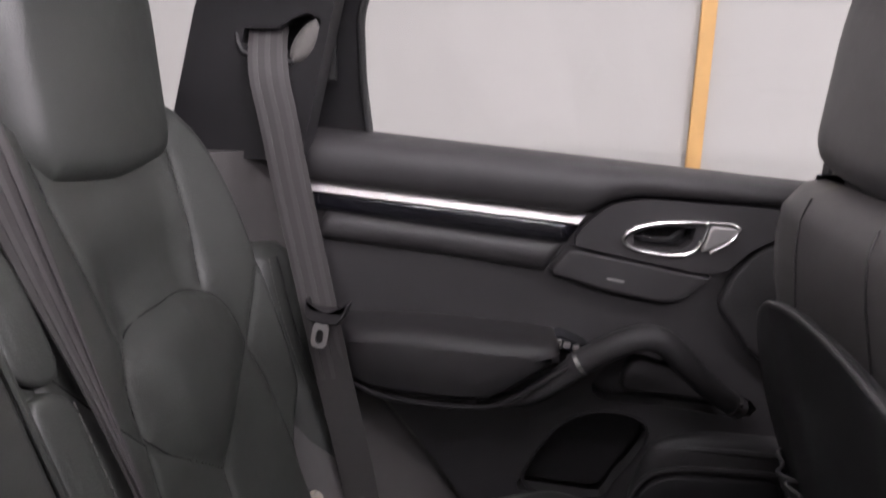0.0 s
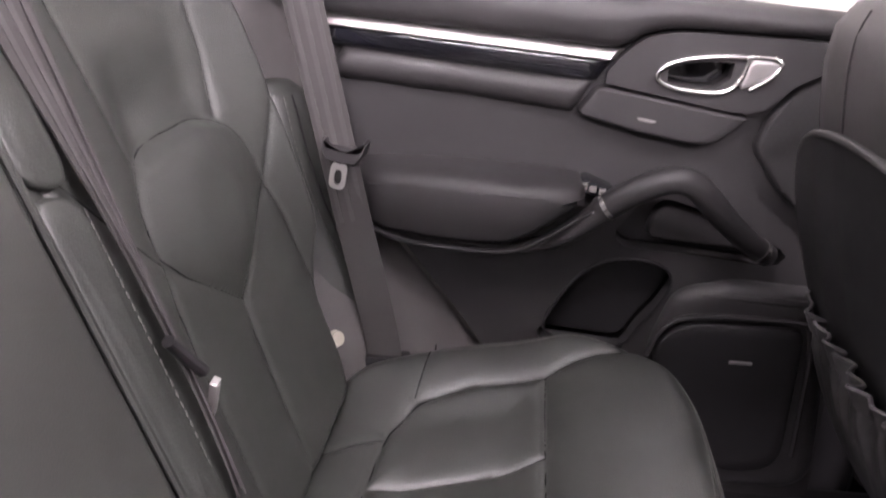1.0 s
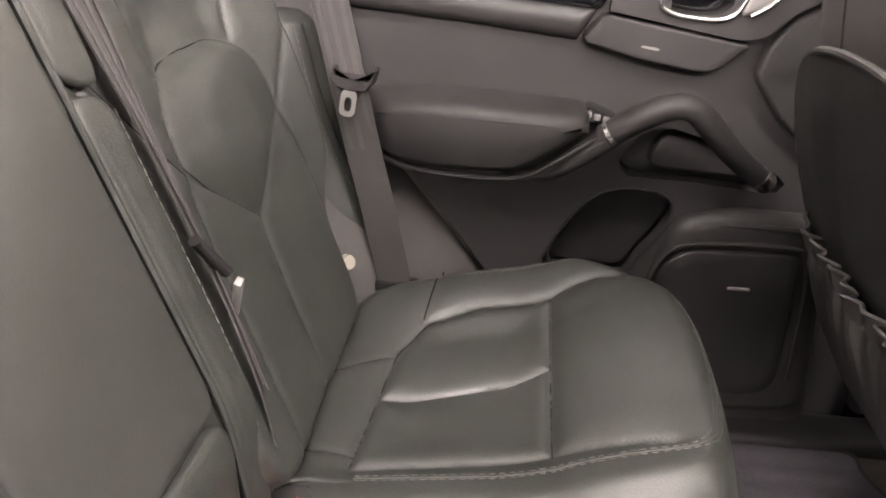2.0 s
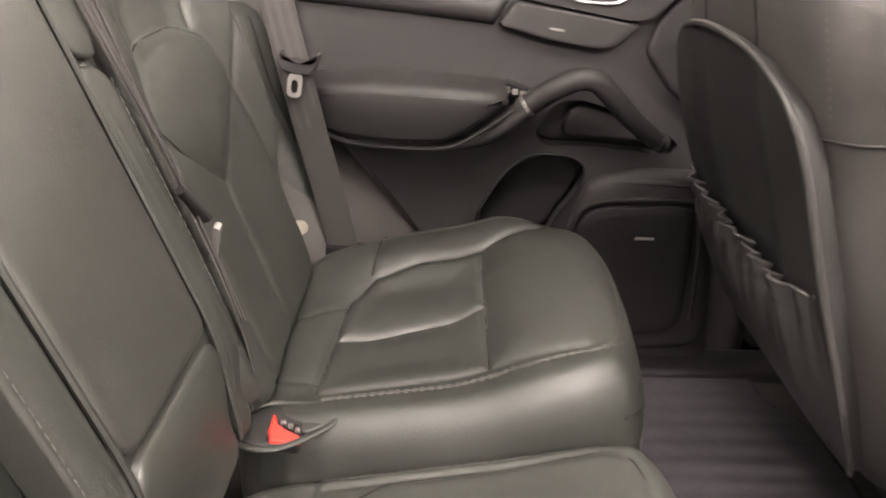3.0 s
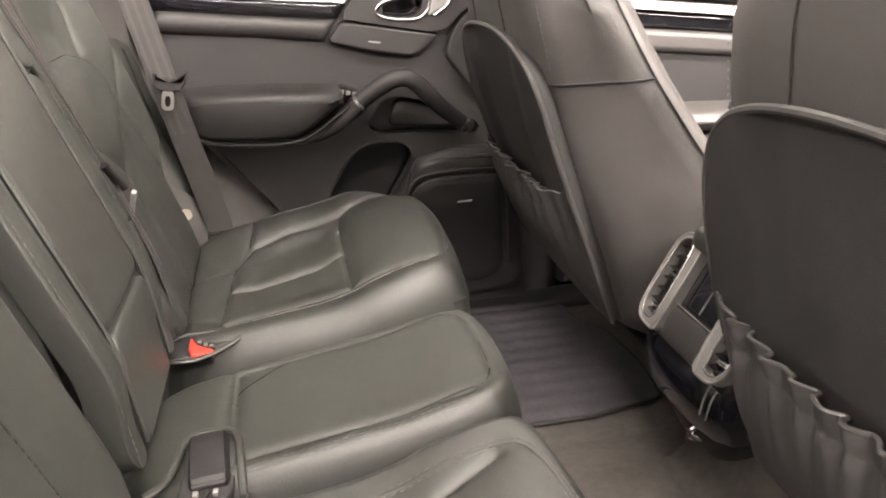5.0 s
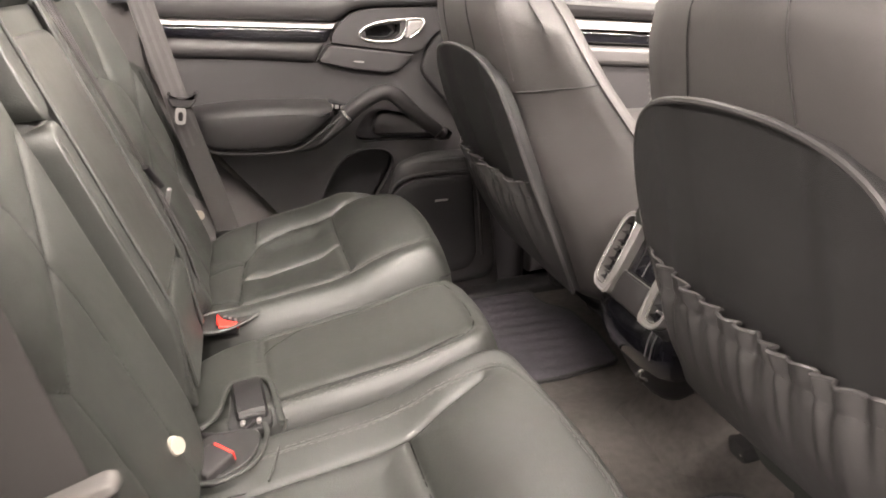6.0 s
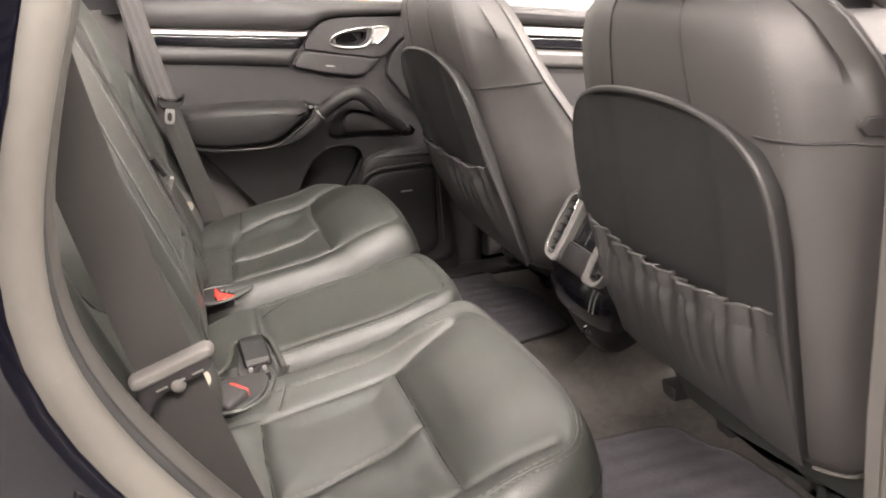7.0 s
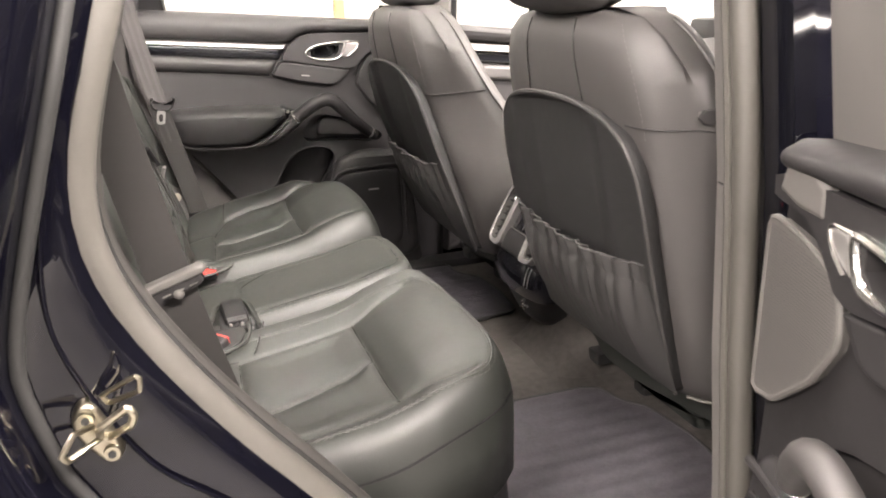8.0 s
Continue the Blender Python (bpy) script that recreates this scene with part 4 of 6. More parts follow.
    part("upper_rail", band(D, low, top, ((-0.02, -0.03), (0.0, 0.0), (0.0, 0.017), (0.05, 0.022), (0.2, 0.027), (0.4, 0.029), (0.58, 0.0275), (0.73, 0.023), (0.85, 0.015), (0.93, 0.005), (0.98, -0.008), (1.0, -0.03)), -0.16, 0.56), SOFT_TRIM, t, angle=70)
    part("silver_strip", band(D, [(-0.155, 1.225), (0.227, 1.1935)], [(-0.155, 1.2385), (0.239, 1.2055)], ((0.0, -0.005), (0.0, 0.0185), (0.12, 0.020), (0.5, 0.0165), (0.9, 0.012), (1.0, 0.010), (1.0, -0.005)), -0.155, 0.229, 0.011), SATIN, t, "brushed silver strip", angle=30)
    part("gloss_strip", band(D, [(-0.15, 1.198), (0.04, 1.180), (0.208, 1.1655)], [(-0.15, 1.2243), (0.226, 1.1928)], ((0.0, -0.005), (0.0, 0.007), (0.12, 0.0115), (0.4, 0.0145), (0.7, 0.0155), (0.92, 0.015), (1.0, 0.012), (1.0, -0.005)), -0.15, 0.209, 0.016), GLOSS, t, "gloss black trim strip", angle=60)
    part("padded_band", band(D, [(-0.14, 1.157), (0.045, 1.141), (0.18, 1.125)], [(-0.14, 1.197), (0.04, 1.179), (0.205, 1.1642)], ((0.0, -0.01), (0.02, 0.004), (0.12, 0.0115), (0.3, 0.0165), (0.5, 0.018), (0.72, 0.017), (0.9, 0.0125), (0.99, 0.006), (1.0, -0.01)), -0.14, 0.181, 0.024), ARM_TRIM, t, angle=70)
    # handle cluster
    ring = [(0.277, 1.175), (0.285, 1.191), (0.318, 1.2025), (0.384, 1.2065), (0.3865, 1.200), (0.379, 1.175), (0.365, 1.1625), (0.343, 1.160), (0.30, 1.164)]
    part("handle_surround", holed(blank(), [(0.210, 1.168), (0.238, 1.204), (0.266, 1.226), (0.308, 1.232), (0.45, 1.227), (0.56, 1.22), (0.56, 1.195), (0.48, 1.192), (0.44, 1.168), (0.415, 1.14), (0.385, 1.136)], [cup], lambda u, v, h: D(u, v, h + 0.022), 0.02, soft=1), SOFT_TRIM, t)
    bezel = part("handle_bezel", tube(blank(), [D(u, v, 0.024) for u, v in ring], 0.0055 if turn else 0.0033, 8, closed=True, n=2, step=0.006), CHROME, t, "chrome handle bezel")
    part("handle_cup", pillow(blank(), cup, lambda u, v, h: D(u, v, -0.02 + h), 0.002, 0.002, 0.0), GLOSS, bezel, "dark handle cup")
    part("door_handle", pillow(blank(), [(0.385, 1.2055), (0.424, 1.204), (0.428, 1.198), (0.416, 1.182), (0.39, 1.168), (0.374, 1.164), (0.383, 1.183)], lambda u, v, h: D(u, v, 0.02 + h), 0.008, 0.006, 0.0, soft=1), SILVER, t, "silver door handle lever")
    part("lever_edge", tube(blank(), [D(u, v, 0.028) for u, v in ((0.384, 1.2065), (0.426, 1.205), (0.418, 1.184), (0.39, 1.167))], 0.0022, 6, n=1, step=0.006), CHROME, t)
    lower = [(0.183, 1.126), (0.212, 1.164), (0.385, 1.134), (0.402, 1.131), (0.362, 1.094), (0.335, 1.092), (0.26, 1.105)]
    lens = part("lower_console", pillow(blank(), lower, D, 0.021, 0.004, 0.01, soft=1), SOFT_TRIM, t)
    part("badge", pillow(blank(), [(0.262, 1.122), (0.287, 1.1185), (0.287, 1.1225), (0.262, 1.126)], lambda u, v, h: D(u, v, 0.0215 + h), 0.0012, 0.0006, 0.0, soft=1, step=0.003), SILVER, lens, "thin silver badge")
    # tweeter with a honeycomb grille; the open door's is lightened for the light it faces
    tw = [(0.412, 1.090), (0.424, 1.132), (0.452, 1.168), (0.49, 1.188), (0.545, 1.188), (0.565, 1.16), (0.565, 0.955), (0.53, 0.970), (0.455, 1.032)]
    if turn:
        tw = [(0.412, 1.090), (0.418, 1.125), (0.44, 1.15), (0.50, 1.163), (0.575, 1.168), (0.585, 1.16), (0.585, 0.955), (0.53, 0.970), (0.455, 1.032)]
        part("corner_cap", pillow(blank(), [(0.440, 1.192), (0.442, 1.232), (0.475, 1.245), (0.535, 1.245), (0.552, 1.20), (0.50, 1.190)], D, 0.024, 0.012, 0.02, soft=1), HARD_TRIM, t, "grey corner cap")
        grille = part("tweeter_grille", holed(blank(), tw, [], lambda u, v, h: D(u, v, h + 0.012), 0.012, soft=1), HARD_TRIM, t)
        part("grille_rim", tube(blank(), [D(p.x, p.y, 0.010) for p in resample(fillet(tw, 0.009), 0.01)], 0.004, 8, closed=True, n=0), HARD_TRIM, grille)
    else:
        grille = part("tweeter_grille", pillow(blank(), tw, D, 0.012, 0.008, 0.01, soft=1), SOFT_TRIM, t)
    bm = blank()
    poly = fillet(tw, 0.009)
    pitch = 0.0085 if not turn else 0.0042
    for i in range(46):
        for j in range(62):
            u = 0.40 + pitch * (i + 0.5 * (j % 2))
            v = 0.95 + pitch * 0.866 * j
            if all(within(Vector((u + dx, v + dz)), poly) for dx, dz in ((0.008, 0), (-0.008, 0), (0, 0.008), (0, -0.008))):
                r = pitch * (0.3 if turn else 0.36)
                a = [bm.verts.new(D(u + r * math.cos(k), v + r * math.sin(k), 0.0125)) for k in (math.pi / 3 * q + 0.52 for q in range(6))]
                bm.faces.new(a)
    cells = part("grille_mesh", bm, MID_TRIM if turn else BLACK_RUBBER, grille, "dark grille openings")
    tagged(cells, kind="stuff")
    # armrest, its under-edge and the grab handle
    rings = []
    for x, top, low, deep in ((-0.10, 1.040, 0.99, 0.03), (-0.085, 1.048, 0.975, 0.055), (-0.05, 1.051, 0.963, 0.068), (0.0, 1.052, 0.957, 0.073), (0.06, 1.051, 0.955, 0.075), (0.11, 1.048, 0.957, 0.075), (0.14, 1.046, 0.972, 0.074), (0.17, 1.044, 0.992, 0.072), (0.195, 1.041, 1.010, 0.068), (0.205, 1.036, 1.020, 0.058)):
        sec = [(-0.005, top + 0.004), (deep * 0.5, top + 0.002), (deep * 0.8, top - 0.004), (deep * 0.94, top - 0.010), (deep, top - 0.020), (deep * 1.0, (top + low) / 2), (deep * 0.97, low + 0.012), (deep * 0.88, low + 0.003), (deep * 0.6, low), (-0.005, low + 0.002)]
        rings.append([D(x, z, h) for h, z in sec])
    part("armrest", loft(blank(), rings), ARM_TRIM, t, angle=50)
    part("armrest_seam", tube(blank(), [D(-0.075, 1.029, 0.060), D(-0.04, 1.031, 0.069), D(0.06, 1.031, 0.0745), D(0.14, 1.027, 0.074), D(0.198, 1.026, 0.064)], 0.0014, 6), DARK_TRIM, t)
    # dark tube below the armrest paints in the shadow under it
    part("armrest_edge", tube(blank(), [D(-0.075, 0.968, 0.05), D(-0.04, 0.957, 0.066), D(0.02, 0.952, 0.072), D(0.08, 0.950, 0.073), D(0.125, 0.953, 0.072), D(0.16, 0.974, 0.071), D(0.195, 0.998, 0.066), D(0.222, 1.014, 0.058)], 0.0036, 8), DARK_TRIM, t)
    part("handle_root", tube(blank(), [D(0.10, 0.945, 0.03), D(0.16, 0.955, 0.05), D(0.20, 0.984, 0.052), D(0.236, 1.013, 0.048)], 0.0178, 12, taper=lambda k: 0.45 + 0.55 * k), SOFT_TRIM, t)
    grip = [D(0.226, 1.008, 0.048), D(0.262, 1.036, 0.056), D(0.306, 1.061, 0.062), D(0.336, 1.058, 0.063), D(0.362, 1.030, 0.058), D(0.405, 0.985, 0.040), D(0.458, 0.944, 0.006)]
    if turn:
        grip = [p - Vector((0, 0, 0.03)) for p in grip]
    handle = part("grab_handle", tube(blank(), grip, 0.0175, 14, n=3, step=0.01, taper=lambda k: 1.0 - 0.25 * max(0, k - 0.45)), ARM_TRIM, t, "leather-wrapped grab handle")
    axis = smooth_line(grip, 0.003, False, 3)
    part("handle_ring", tube(blank(), axis[3:6], 0.0186, 14, n=0, step=0.002), CHROME, handle, "chrome ring")
    part("handle_ring", tube(blank(), axis[-9:-5], 0.0166, 14, n=0, step=0.002), CHROME, handle, "chrome ring")
    bm = blank()
    for k in range(3):
        box(bm, 0.200 + 0.012 * k, s * (DOOR_Y - 0.035), 1.030 - 0.003 * k, 0.209 + 0.012 * k, s * (DOOR_Y - 0.028), 1.038 - 0.003 * k, 0.001, 1)
    part("window_switch", pillow(blank(), [(0.19, 1.022), (0.245, 1.012), (0.25, 1.028), (0.20, 1.048)], D, 0.03, 0.006, 0.0, soft=1), GLOSS, t, "black switch pod")
    part("switch", bm, HARD_TRIM, t)
    part("recess_floor", pillow(blank(), recess, lambda u, v, h: D(u, v, h - 0.032), 0.004, 0.004, 0.0), DARK_TRIM, t)
    part("recess_panel", pillow(blank(), [(0.292, 0.950), (0.312, 1.008), (0.375, 0.996), (0.445, 0.965), (0.472, 0.947), (0.42, 0.942)], lambda u, v, h: D(u, v, h - 0.030), 0.020, 0.006, 0.0), SOFT_TRIM, t)
    # lower bulge: map pocket and loudspeaker
    # dark floor and rim put the pocket's shadow into the colour
    part("pocket_floor", pillow(blank(), pocket, lambda u, v, h: D(u, v, h - 0.045), 0.003, 0.002, 0.0), DARK_TRIM, t)
    part("pocket_rim", tube(blank(), [D(u, v, 0.001) for u, v in pocket], 0.0024, 8, closed=True), DARK_TRIM, t)
    bulge = [(0.345, 0.885), (0.42, 0.905), (0.54, 0.90), (0.56, 0.86), (0.585, 0.60), (0.56, 0.57), (0.44, 0.56), (0.36, 0.60), (0.325, 0.72), (0.318, 0.80)]
    part("speaker_bulge", pillow(blank(), bulge, D, 0.022, 0.03, 0.01, 0.0, 6), SOFT_TRIM, t)
    sp = [(0.322, 0.80), (0.335, 0.828), (0.365, 0.848), (0.50, 0.85), (0.525, 0.845), (0.53, 0.64), (0.515, 0.612), (0.46, 0.60), (0.38, 0.62), (0.345, 0.68)]
    speaker = part("speaker_grille", pillow(blank(), sp, D, 0.030, 0.006, 0.01, 0.002), DARK_TRIM, t, "dark loudspeaker grille")
    part("speaker_badge", pillow(blank(), [(0.427, 0.789), (0.459, 0.789), (0.459, 0.794), (0.427, 0.794)], lambda u, v, h: D(u, v, 0.0325 + h), 0.0015, 0.0008, 0.0, soft=0, step=0.004), SILVER, speaker, "small silver name bar")
    part("speaker_rim", tube(blank(), [D(u, v, 0.026) for u, v in [(0.315, 0.79), (0.33, 0.835), (0.362, 0.857), (0.50, 0.859), (0.535, 0.852), (0.542, 0.64)]], 0.004, 8), SOFT_TRIM, t)
    part("lower_sweep", tube(blank(), [D(0.345, 0.86, 0.004), D(0.352, 0.875, 0.006), D(0.40, 0.885, 0.016), D(0.55, 0.88, 0.02)], 0.006, 8), SOFT_TRIM, t)
    if turn:
        t.matrix_basis = pose(0.525, -0.815, -0.08, 0, 0, turn) @ Matrix.Translation((-0.565, DOOR_Y, 0)) @ Matrix.Translation(hinge)
    return t


rear_door(L)
rear_door(R, 70)


# ---- left front door ----
def front_door(s):
    t = thing("car_door", (1.2, s * 0.8, 0.55), "closed front car door with dark trim and silver strip", "car door")
    D = lambda u, v, h: Vector((u, s * (0.73 - h), v))
    part("door_panel", pillow(blank(), [(0.68, 0.55), (1.62, 0.55), (1.62, 1.13), (0.68, 1.225)], lambda u, v, h: D(u, v, h - 0.05), 0.05, 0.01, 0.0, soft=0, step=0.03), SOFT_TRIM, t)
    part("outer_skin", pillow(blank(), [(0.64, 0.45), (1.62, 0.45), (1.62, 1.12), (0.64, 1.22)], lambda u, v, h: D(u, v, h - 0.16), 0.09, 0.01, 0.0, soft=0, step=0.03), PAINT, t)
    z = lambda u: 1.186 - 0.10 * (u - 0.75)
    part("upper_rail", pillow(blank(), [(0.68, z(0.68) + 0.004), (1.6, z(1.6) + 0.004), (1.6, z(1.6) + 0.045), (0.68, z(0.68) + 0.05)], D, 0.03, 0.02, 0.0, soft=1, step=0.02), SOFT_TRIM, t)
    part("silver_strip", pillow(blank(), [(0.68, z(0.68)), (1.5, z(1.5)), (1.5, z(1.5) - 0.022), (0.68, z(0.68) - 0.022)], lambda u, v, h: D(u, v, h - 0.8 * (v - z(u) + 0.01)), 0.021, 0.002, 0.0, soft=0, step=0.02), SATIN, t, "brushed silver strip")
    part("gloss_strip", pillow(blank(), [(0.68, z(0.68) - 0.024), (1.5, z(1.5) - 0.024), (1.5, z(1.5) - 0.055), (0.68, z(0.68) - 0.055)], D, 0.015, 0.006, 0.0, soft=0, step=0.02), GLOSS, t, "gloss black trim strip")
    part("padded_band", pillow(blank(), [(0.68, z(0.68) - 0.058), (1.5, z(1.5) - 0.058), (1.5, z(1.5) - 0.105), (0.68, z(0.68) - 0.105)], D, 0.018, 0.014, 0.0, soft=1, step=0.02), LEATHER_LIT, t)
    part("armrest", pillow(blank(), [(0.72, 0.965), (1.3, 0.945), (1.3, 0.89), (0.72, 0.90)], D, 0.08, 0.025, 0.0, 0.003, step=0.02), LEATHER_LIT, t)
    part("armrest_edge", tube(blank(), [D(0.72, 0.893, 0.06), D(1.0, 0.886, 0.07), D(1.3, 0.88, 0.07)], 0.009, 8), SOFT_TRIM, t)
    part("door_handle", tube(blank(), [D(1.10, 0.99, 0.03), D(1.16, 0.972, 0.05), D(1.22, 0.969, 0.05)], 0.0035, 8), SOFT_TRIM, t)
    lean = lambda u, v, d: Vector((u, s * (0.725 + d - 0.16 * max(0, v - 1.2)), v))
    part("window_frame", tube(blank(), [lean(0.70, 1.20, 0), lean(0.70, 1.45, 0), lean(0.715, 1.60, 0), lean(0.76, 1.63, 0), lean(1.25, 1.60, 0), lean(1.9, 1.19, 0)], 0.022, 10, step=0.03), DARK_TRIM, t)
    pane = part("window_pane", loft(blank(), [[lean(0.70, v, 0.012), lean(e, v, 0.012), lean(e, v, 0.016), lean(0.70, v, 0.016)] for v, e in ((1.15, 1.85), (1.3, 1.74), (1.45, 1.5), (1.6, 1.24))]), GLASS, t, "clear side glass")
    pane.visible_shadow = False
    return t


front_door(L)
front_door(R)


# ---- front seats ----
def front_seat(s):
    c = 0.357 if s > 0 else -0.391
    dx = -0.018 if s > 0 else 0.004
    lean_back = 0.03 if s > 0 else 0.0
    t = thing("front_seat", (0.8, c, 0.5), "black leather front seat with a gathered map pocket on its back", "car seat", "front seats")
    # backrest shell: z, rear x, front x, rear and front half width
    rows = [(0.728, 0.600, 0.78, 0.165, 0.17), (0.735, 0.585, 0.82, 0.195, 0.205), (0.76, 0.572, 0.84, 0.208, 0.228), (0.85, 0.540, 0.812, 0.212, 0.245), (0.95, 0.508, 0.752, 0.208, 0.252),
            (1.04, 0.488, 0.695, 0.202, 0.248), (1.12, 0.473, 0.645, 0.196, 0.243), (1.18, 0.460, 0.612, 0.192, 0.232), (1.228, 0.451, 0.592, 0.182, 0.212), (1.264, 0.449, 0.578, 0.166, 0.186), (1.287, 0.457, 0.566, 0.146, 0.158), (1.299, 0.477, 0.552, 0.11, 0.118)]

    rows = [(z, a + dx - lean_back * step01(0.80, 1.15, z), b + dx - lean_back * step01(0.80, 1.15, z), w + 0.026, v + 0.018) for z, a, b, w, v in rows]

    def at(z):
        for a, b in zip(rows, rows[1:]):
            if a[0] <= z <= b[0]:
                k = (z - a[0]) / (b[0] - a[0])
                return [p + (q - p) * k for p, q in zip(a, b)]
        return rows[-1] if z > 1 else rows[0]

    def ring(z):
        _, xr, xf, wr, wf = at(z)
        pts = []
        for x, w in ((xr + 0.004, wr - 0.075), (xr + 0.012, wr - 0.035), (xr + 0.032, wr - 0.002), (xr + 0.075, wr + 0.35 * (wf - wr)), (xf - 0.07, wf - 0.004), (xf - 0.03, wf), (xf - 0.006, wf - 0.02), (xf, wf - 0.05)):
            pts.append((x, w))
        full = pts + [(xf - 0.03, 0.08), (xf - 0.03, -0.08)] + [(x, -w) for x, w in reversed(pts)] + [(xr, -0.06), (xr, 0.06)]
        return [Vector((x, c + s * w, z)) for x, w in full]
    zs = [r[0] for r in rows]
    dense = []
    for a, b in zip(zs, zs[1:]):
        n = max(1, round((b - a) / 0.02))
        dense += [a + (b - a) * k / n for k in range(n)]
    dense.append(zs[-1])
    part("backrest", loft(blank(), [ring(z) for z in dense]), LEATHER_LIT, t, angle=75)
    XR = lambda z: at(z)[1]
    B = lambda v, z, h: Vector((XR(z) - h + 0.09 * max(0, abs(v) - 0.13) ** 1.0 * 0.6, c + s * v, z))
    # recessed back panel inside an arched piping
    half = [(0.188, 0.745), (0.203, 0.85), (0.213, 0.967), (0.215, 1.04), (0.205, 1.10), (0.180, 1.14), (0.128, 1.166), (0.05, 1.177)]
    arch = [(-v, z) for v, z in half] + half[::-1]
    quilt = Quilt(arch, lambda v, z, h: B(v, z, h + 0.001), 0.003, 0.004, [], 0, 0, soft=1, step=0.009, drop=0.01, swell=lambda v, z: 0.009 * step01(0.085, 0.14, abs(v)))
    body, pieces = quilt.build()
    cover_part("back_panel", body, FABRIC, t, "black fabric back panel")
    part("piping", tube(blank(), [B(v, z, 0.010) for v, z in arch], 0.0042, 8, n=2), GATHERED, t)
    # gathered pocket: its upper hem stands off the panel in folds
    bm = blank()
    cols, levels = 170, 30
    rnd = random.Random(7 if s > 0 else 11)
    ph = [rnd.uniform(0, 6.28) for _ in range(6)]

    def cloth(a, k, lift=0.0):
        """A point of the pocket's cloth: a across, k from its foot up to the hem."""
        top = 0.949 + 0.016 * abs(2 * a - 1) ** 2 + 0.002 * math.sin(84 * a + ph[0]) + 0.0012 * math.sin(131 * a + ph[1])
        edge = min(1, 8 * min(a, 1 - a))
        fold = (0.0065 * math.sin(84 * a + ph[0] + 0.9 * math.sin(9 * a)) + 0.003 * math.sin(131 * a + ph[1]) + 0.003 * math.sin(31 * a + ph[2])) * (k ** 3.2) * edge
        fold += 0.002 * math.sin(17 * a + 5 * k + ph[3]) * edge * k - 0.0035 * math.exp(-((k - 0.86) / 0.03) ** 2) * edge
        belly = 0.014 + 0.016 * math.sin(math.pi * min(1, k * 1.05)) * edge + 0.010 * edge * k
        return B(-0.203 + 0.406 * a, 0.752 + (top - 0.752) * k, belly + fold + lift)
    grid = [[bm.verts.new(cloth(i / cols, j / levels)) for i in range(cols + 1)] for j in range(levels + 1)]
    for a, b in zip(grid, grid[1:]):
        for i in range(cols):
            bm.faces.new((a[i], a[i + 1], b[i + 1], b[i]))
    bmesh.ops.solidify(bm, geom=bm.faces[:], thickness=0.003)
    pocket = part("map_pocket", bm, GATHERED, t, "gathered black map pocket", angle=80)
    part("hem", tube(blank(), [cloth(i / cols, 0.995, -0.0012) for i in range(cols + 1)], 0.0024, 6, n=1, step=0.003), GATHERED, pocket)
    part("hem_stitch", stitches(blank(), [cloth(i / cols, 0.86, 0.0004) for i in range(cols + 1)], n=0), THREAD, pocket)
    # seams over the shoulders
    for q in (-1, 1):
        sz, lift = (1.112, 0.003) if s > 0 else (1.152, -0.001)
        xr, xf, wr, wf = at(sz)[1:]
        side = [(xr + 0.009, wr - 0.048), (xr + 0.014, wr - 0.028), (xr + 0.032, wr - 0.002), (xr + 0.075, wr + 0.35 * (wf - wr)), (xf - 0.07, wf - 0.004), (xf - 0.034, wf)]
        ridge = []
        for k, (x, w) in enumerate(side):
            z = sz + lift * k
            a4 = at(z)
            ridge.append(Vector((x + (a4[1] - xr) * (k < 4) + (a4[2] - xf) * (k >= 4) - 0.0006, c + s * q * (w + (a4[3] - wr) + 0.0006), z)))
        part("shoulder_seam", tube(blank(), ridge, 0.0014, 6, n=0, step=0.01), SOFT_TRIM, t)
        up = []
        down = []
        for z in (0.80, 0.85, 0.9, 0.95, 1.0, 1.04, 1.08, 1.12, 1.15, 1.18, 1.205, 1.228, 1.25, 1.27, 1.285):
            _, x0, x1, w0, w1 = at(z)
            up.append(Vector((x1 - 0.032, c + s * q * (w1 + 0.0003), z)))
        part("edge_piping", tube(blank(), up, 0.0022, 6, n=1), LEATHER_LIT, t)
        for z in (1.135, 1.17, 1.2, 1.23, 1.264, 1.284):
            _, x0, x1, w0, w1 = at(z)
            down.append(Vector((x0 + 0.018, c + s * q * (w0 - 0.020), z)))
        part("stitching", stitches(blank(), down, 0.005, 0.003, 0.0004), HARD_TRIM, t, "fine grey stitching")
        mids = [Vector((at(z)[1] - 0.0003, c + s * q * (0.085 - 0.02 * (z - 1.16) / 0.15), z)) for z in (1.175, 1.2, 1.23, 1.264, 1.285)]
        part("back_seam", tube(blank(), mids, 0.0010, 6, n=1), SOFT_TRIM, t)
    low_edge = [p + Vector((-0.002, s * 0.002, -0.002)) for p in ring(0.738)[1:6]]
    part("lower_edging", tube(blank(), low_edge, 0.003, 8, n=1), RUBBER, t, "light grey edging")
    # small side badge with an unreadable name
    bm = pillow(blank(), [(0.538, 1.158), (0.590, 1.160), (0.590, 1.180), (0.538, 1.178)], lambda x, z, h: Vector((x, c + s * (at(z)[3] + (x - at(z)[1] - 0.032) / (at(z)[2] - at(z)[1] - 0.1) * (at(z)[4] - at(z)[3]) + 0.002 + h), z)), 0.002, 0.002, 0.002, soft=1)
    badge = part("side_badge", bm, SOFT_TRIM, t, "small dark name badge")
    bm = blank()
    for k in range(5):
        box(bm, 0.541 + 0.008 * k, c + s * 0.239, 1.1685, 0.546 + 0.008 * k, c + s * 0.2435, 1.1735)
    part("lettering", bm, HARD_TRIM, badge, "unreadable grey lettering")
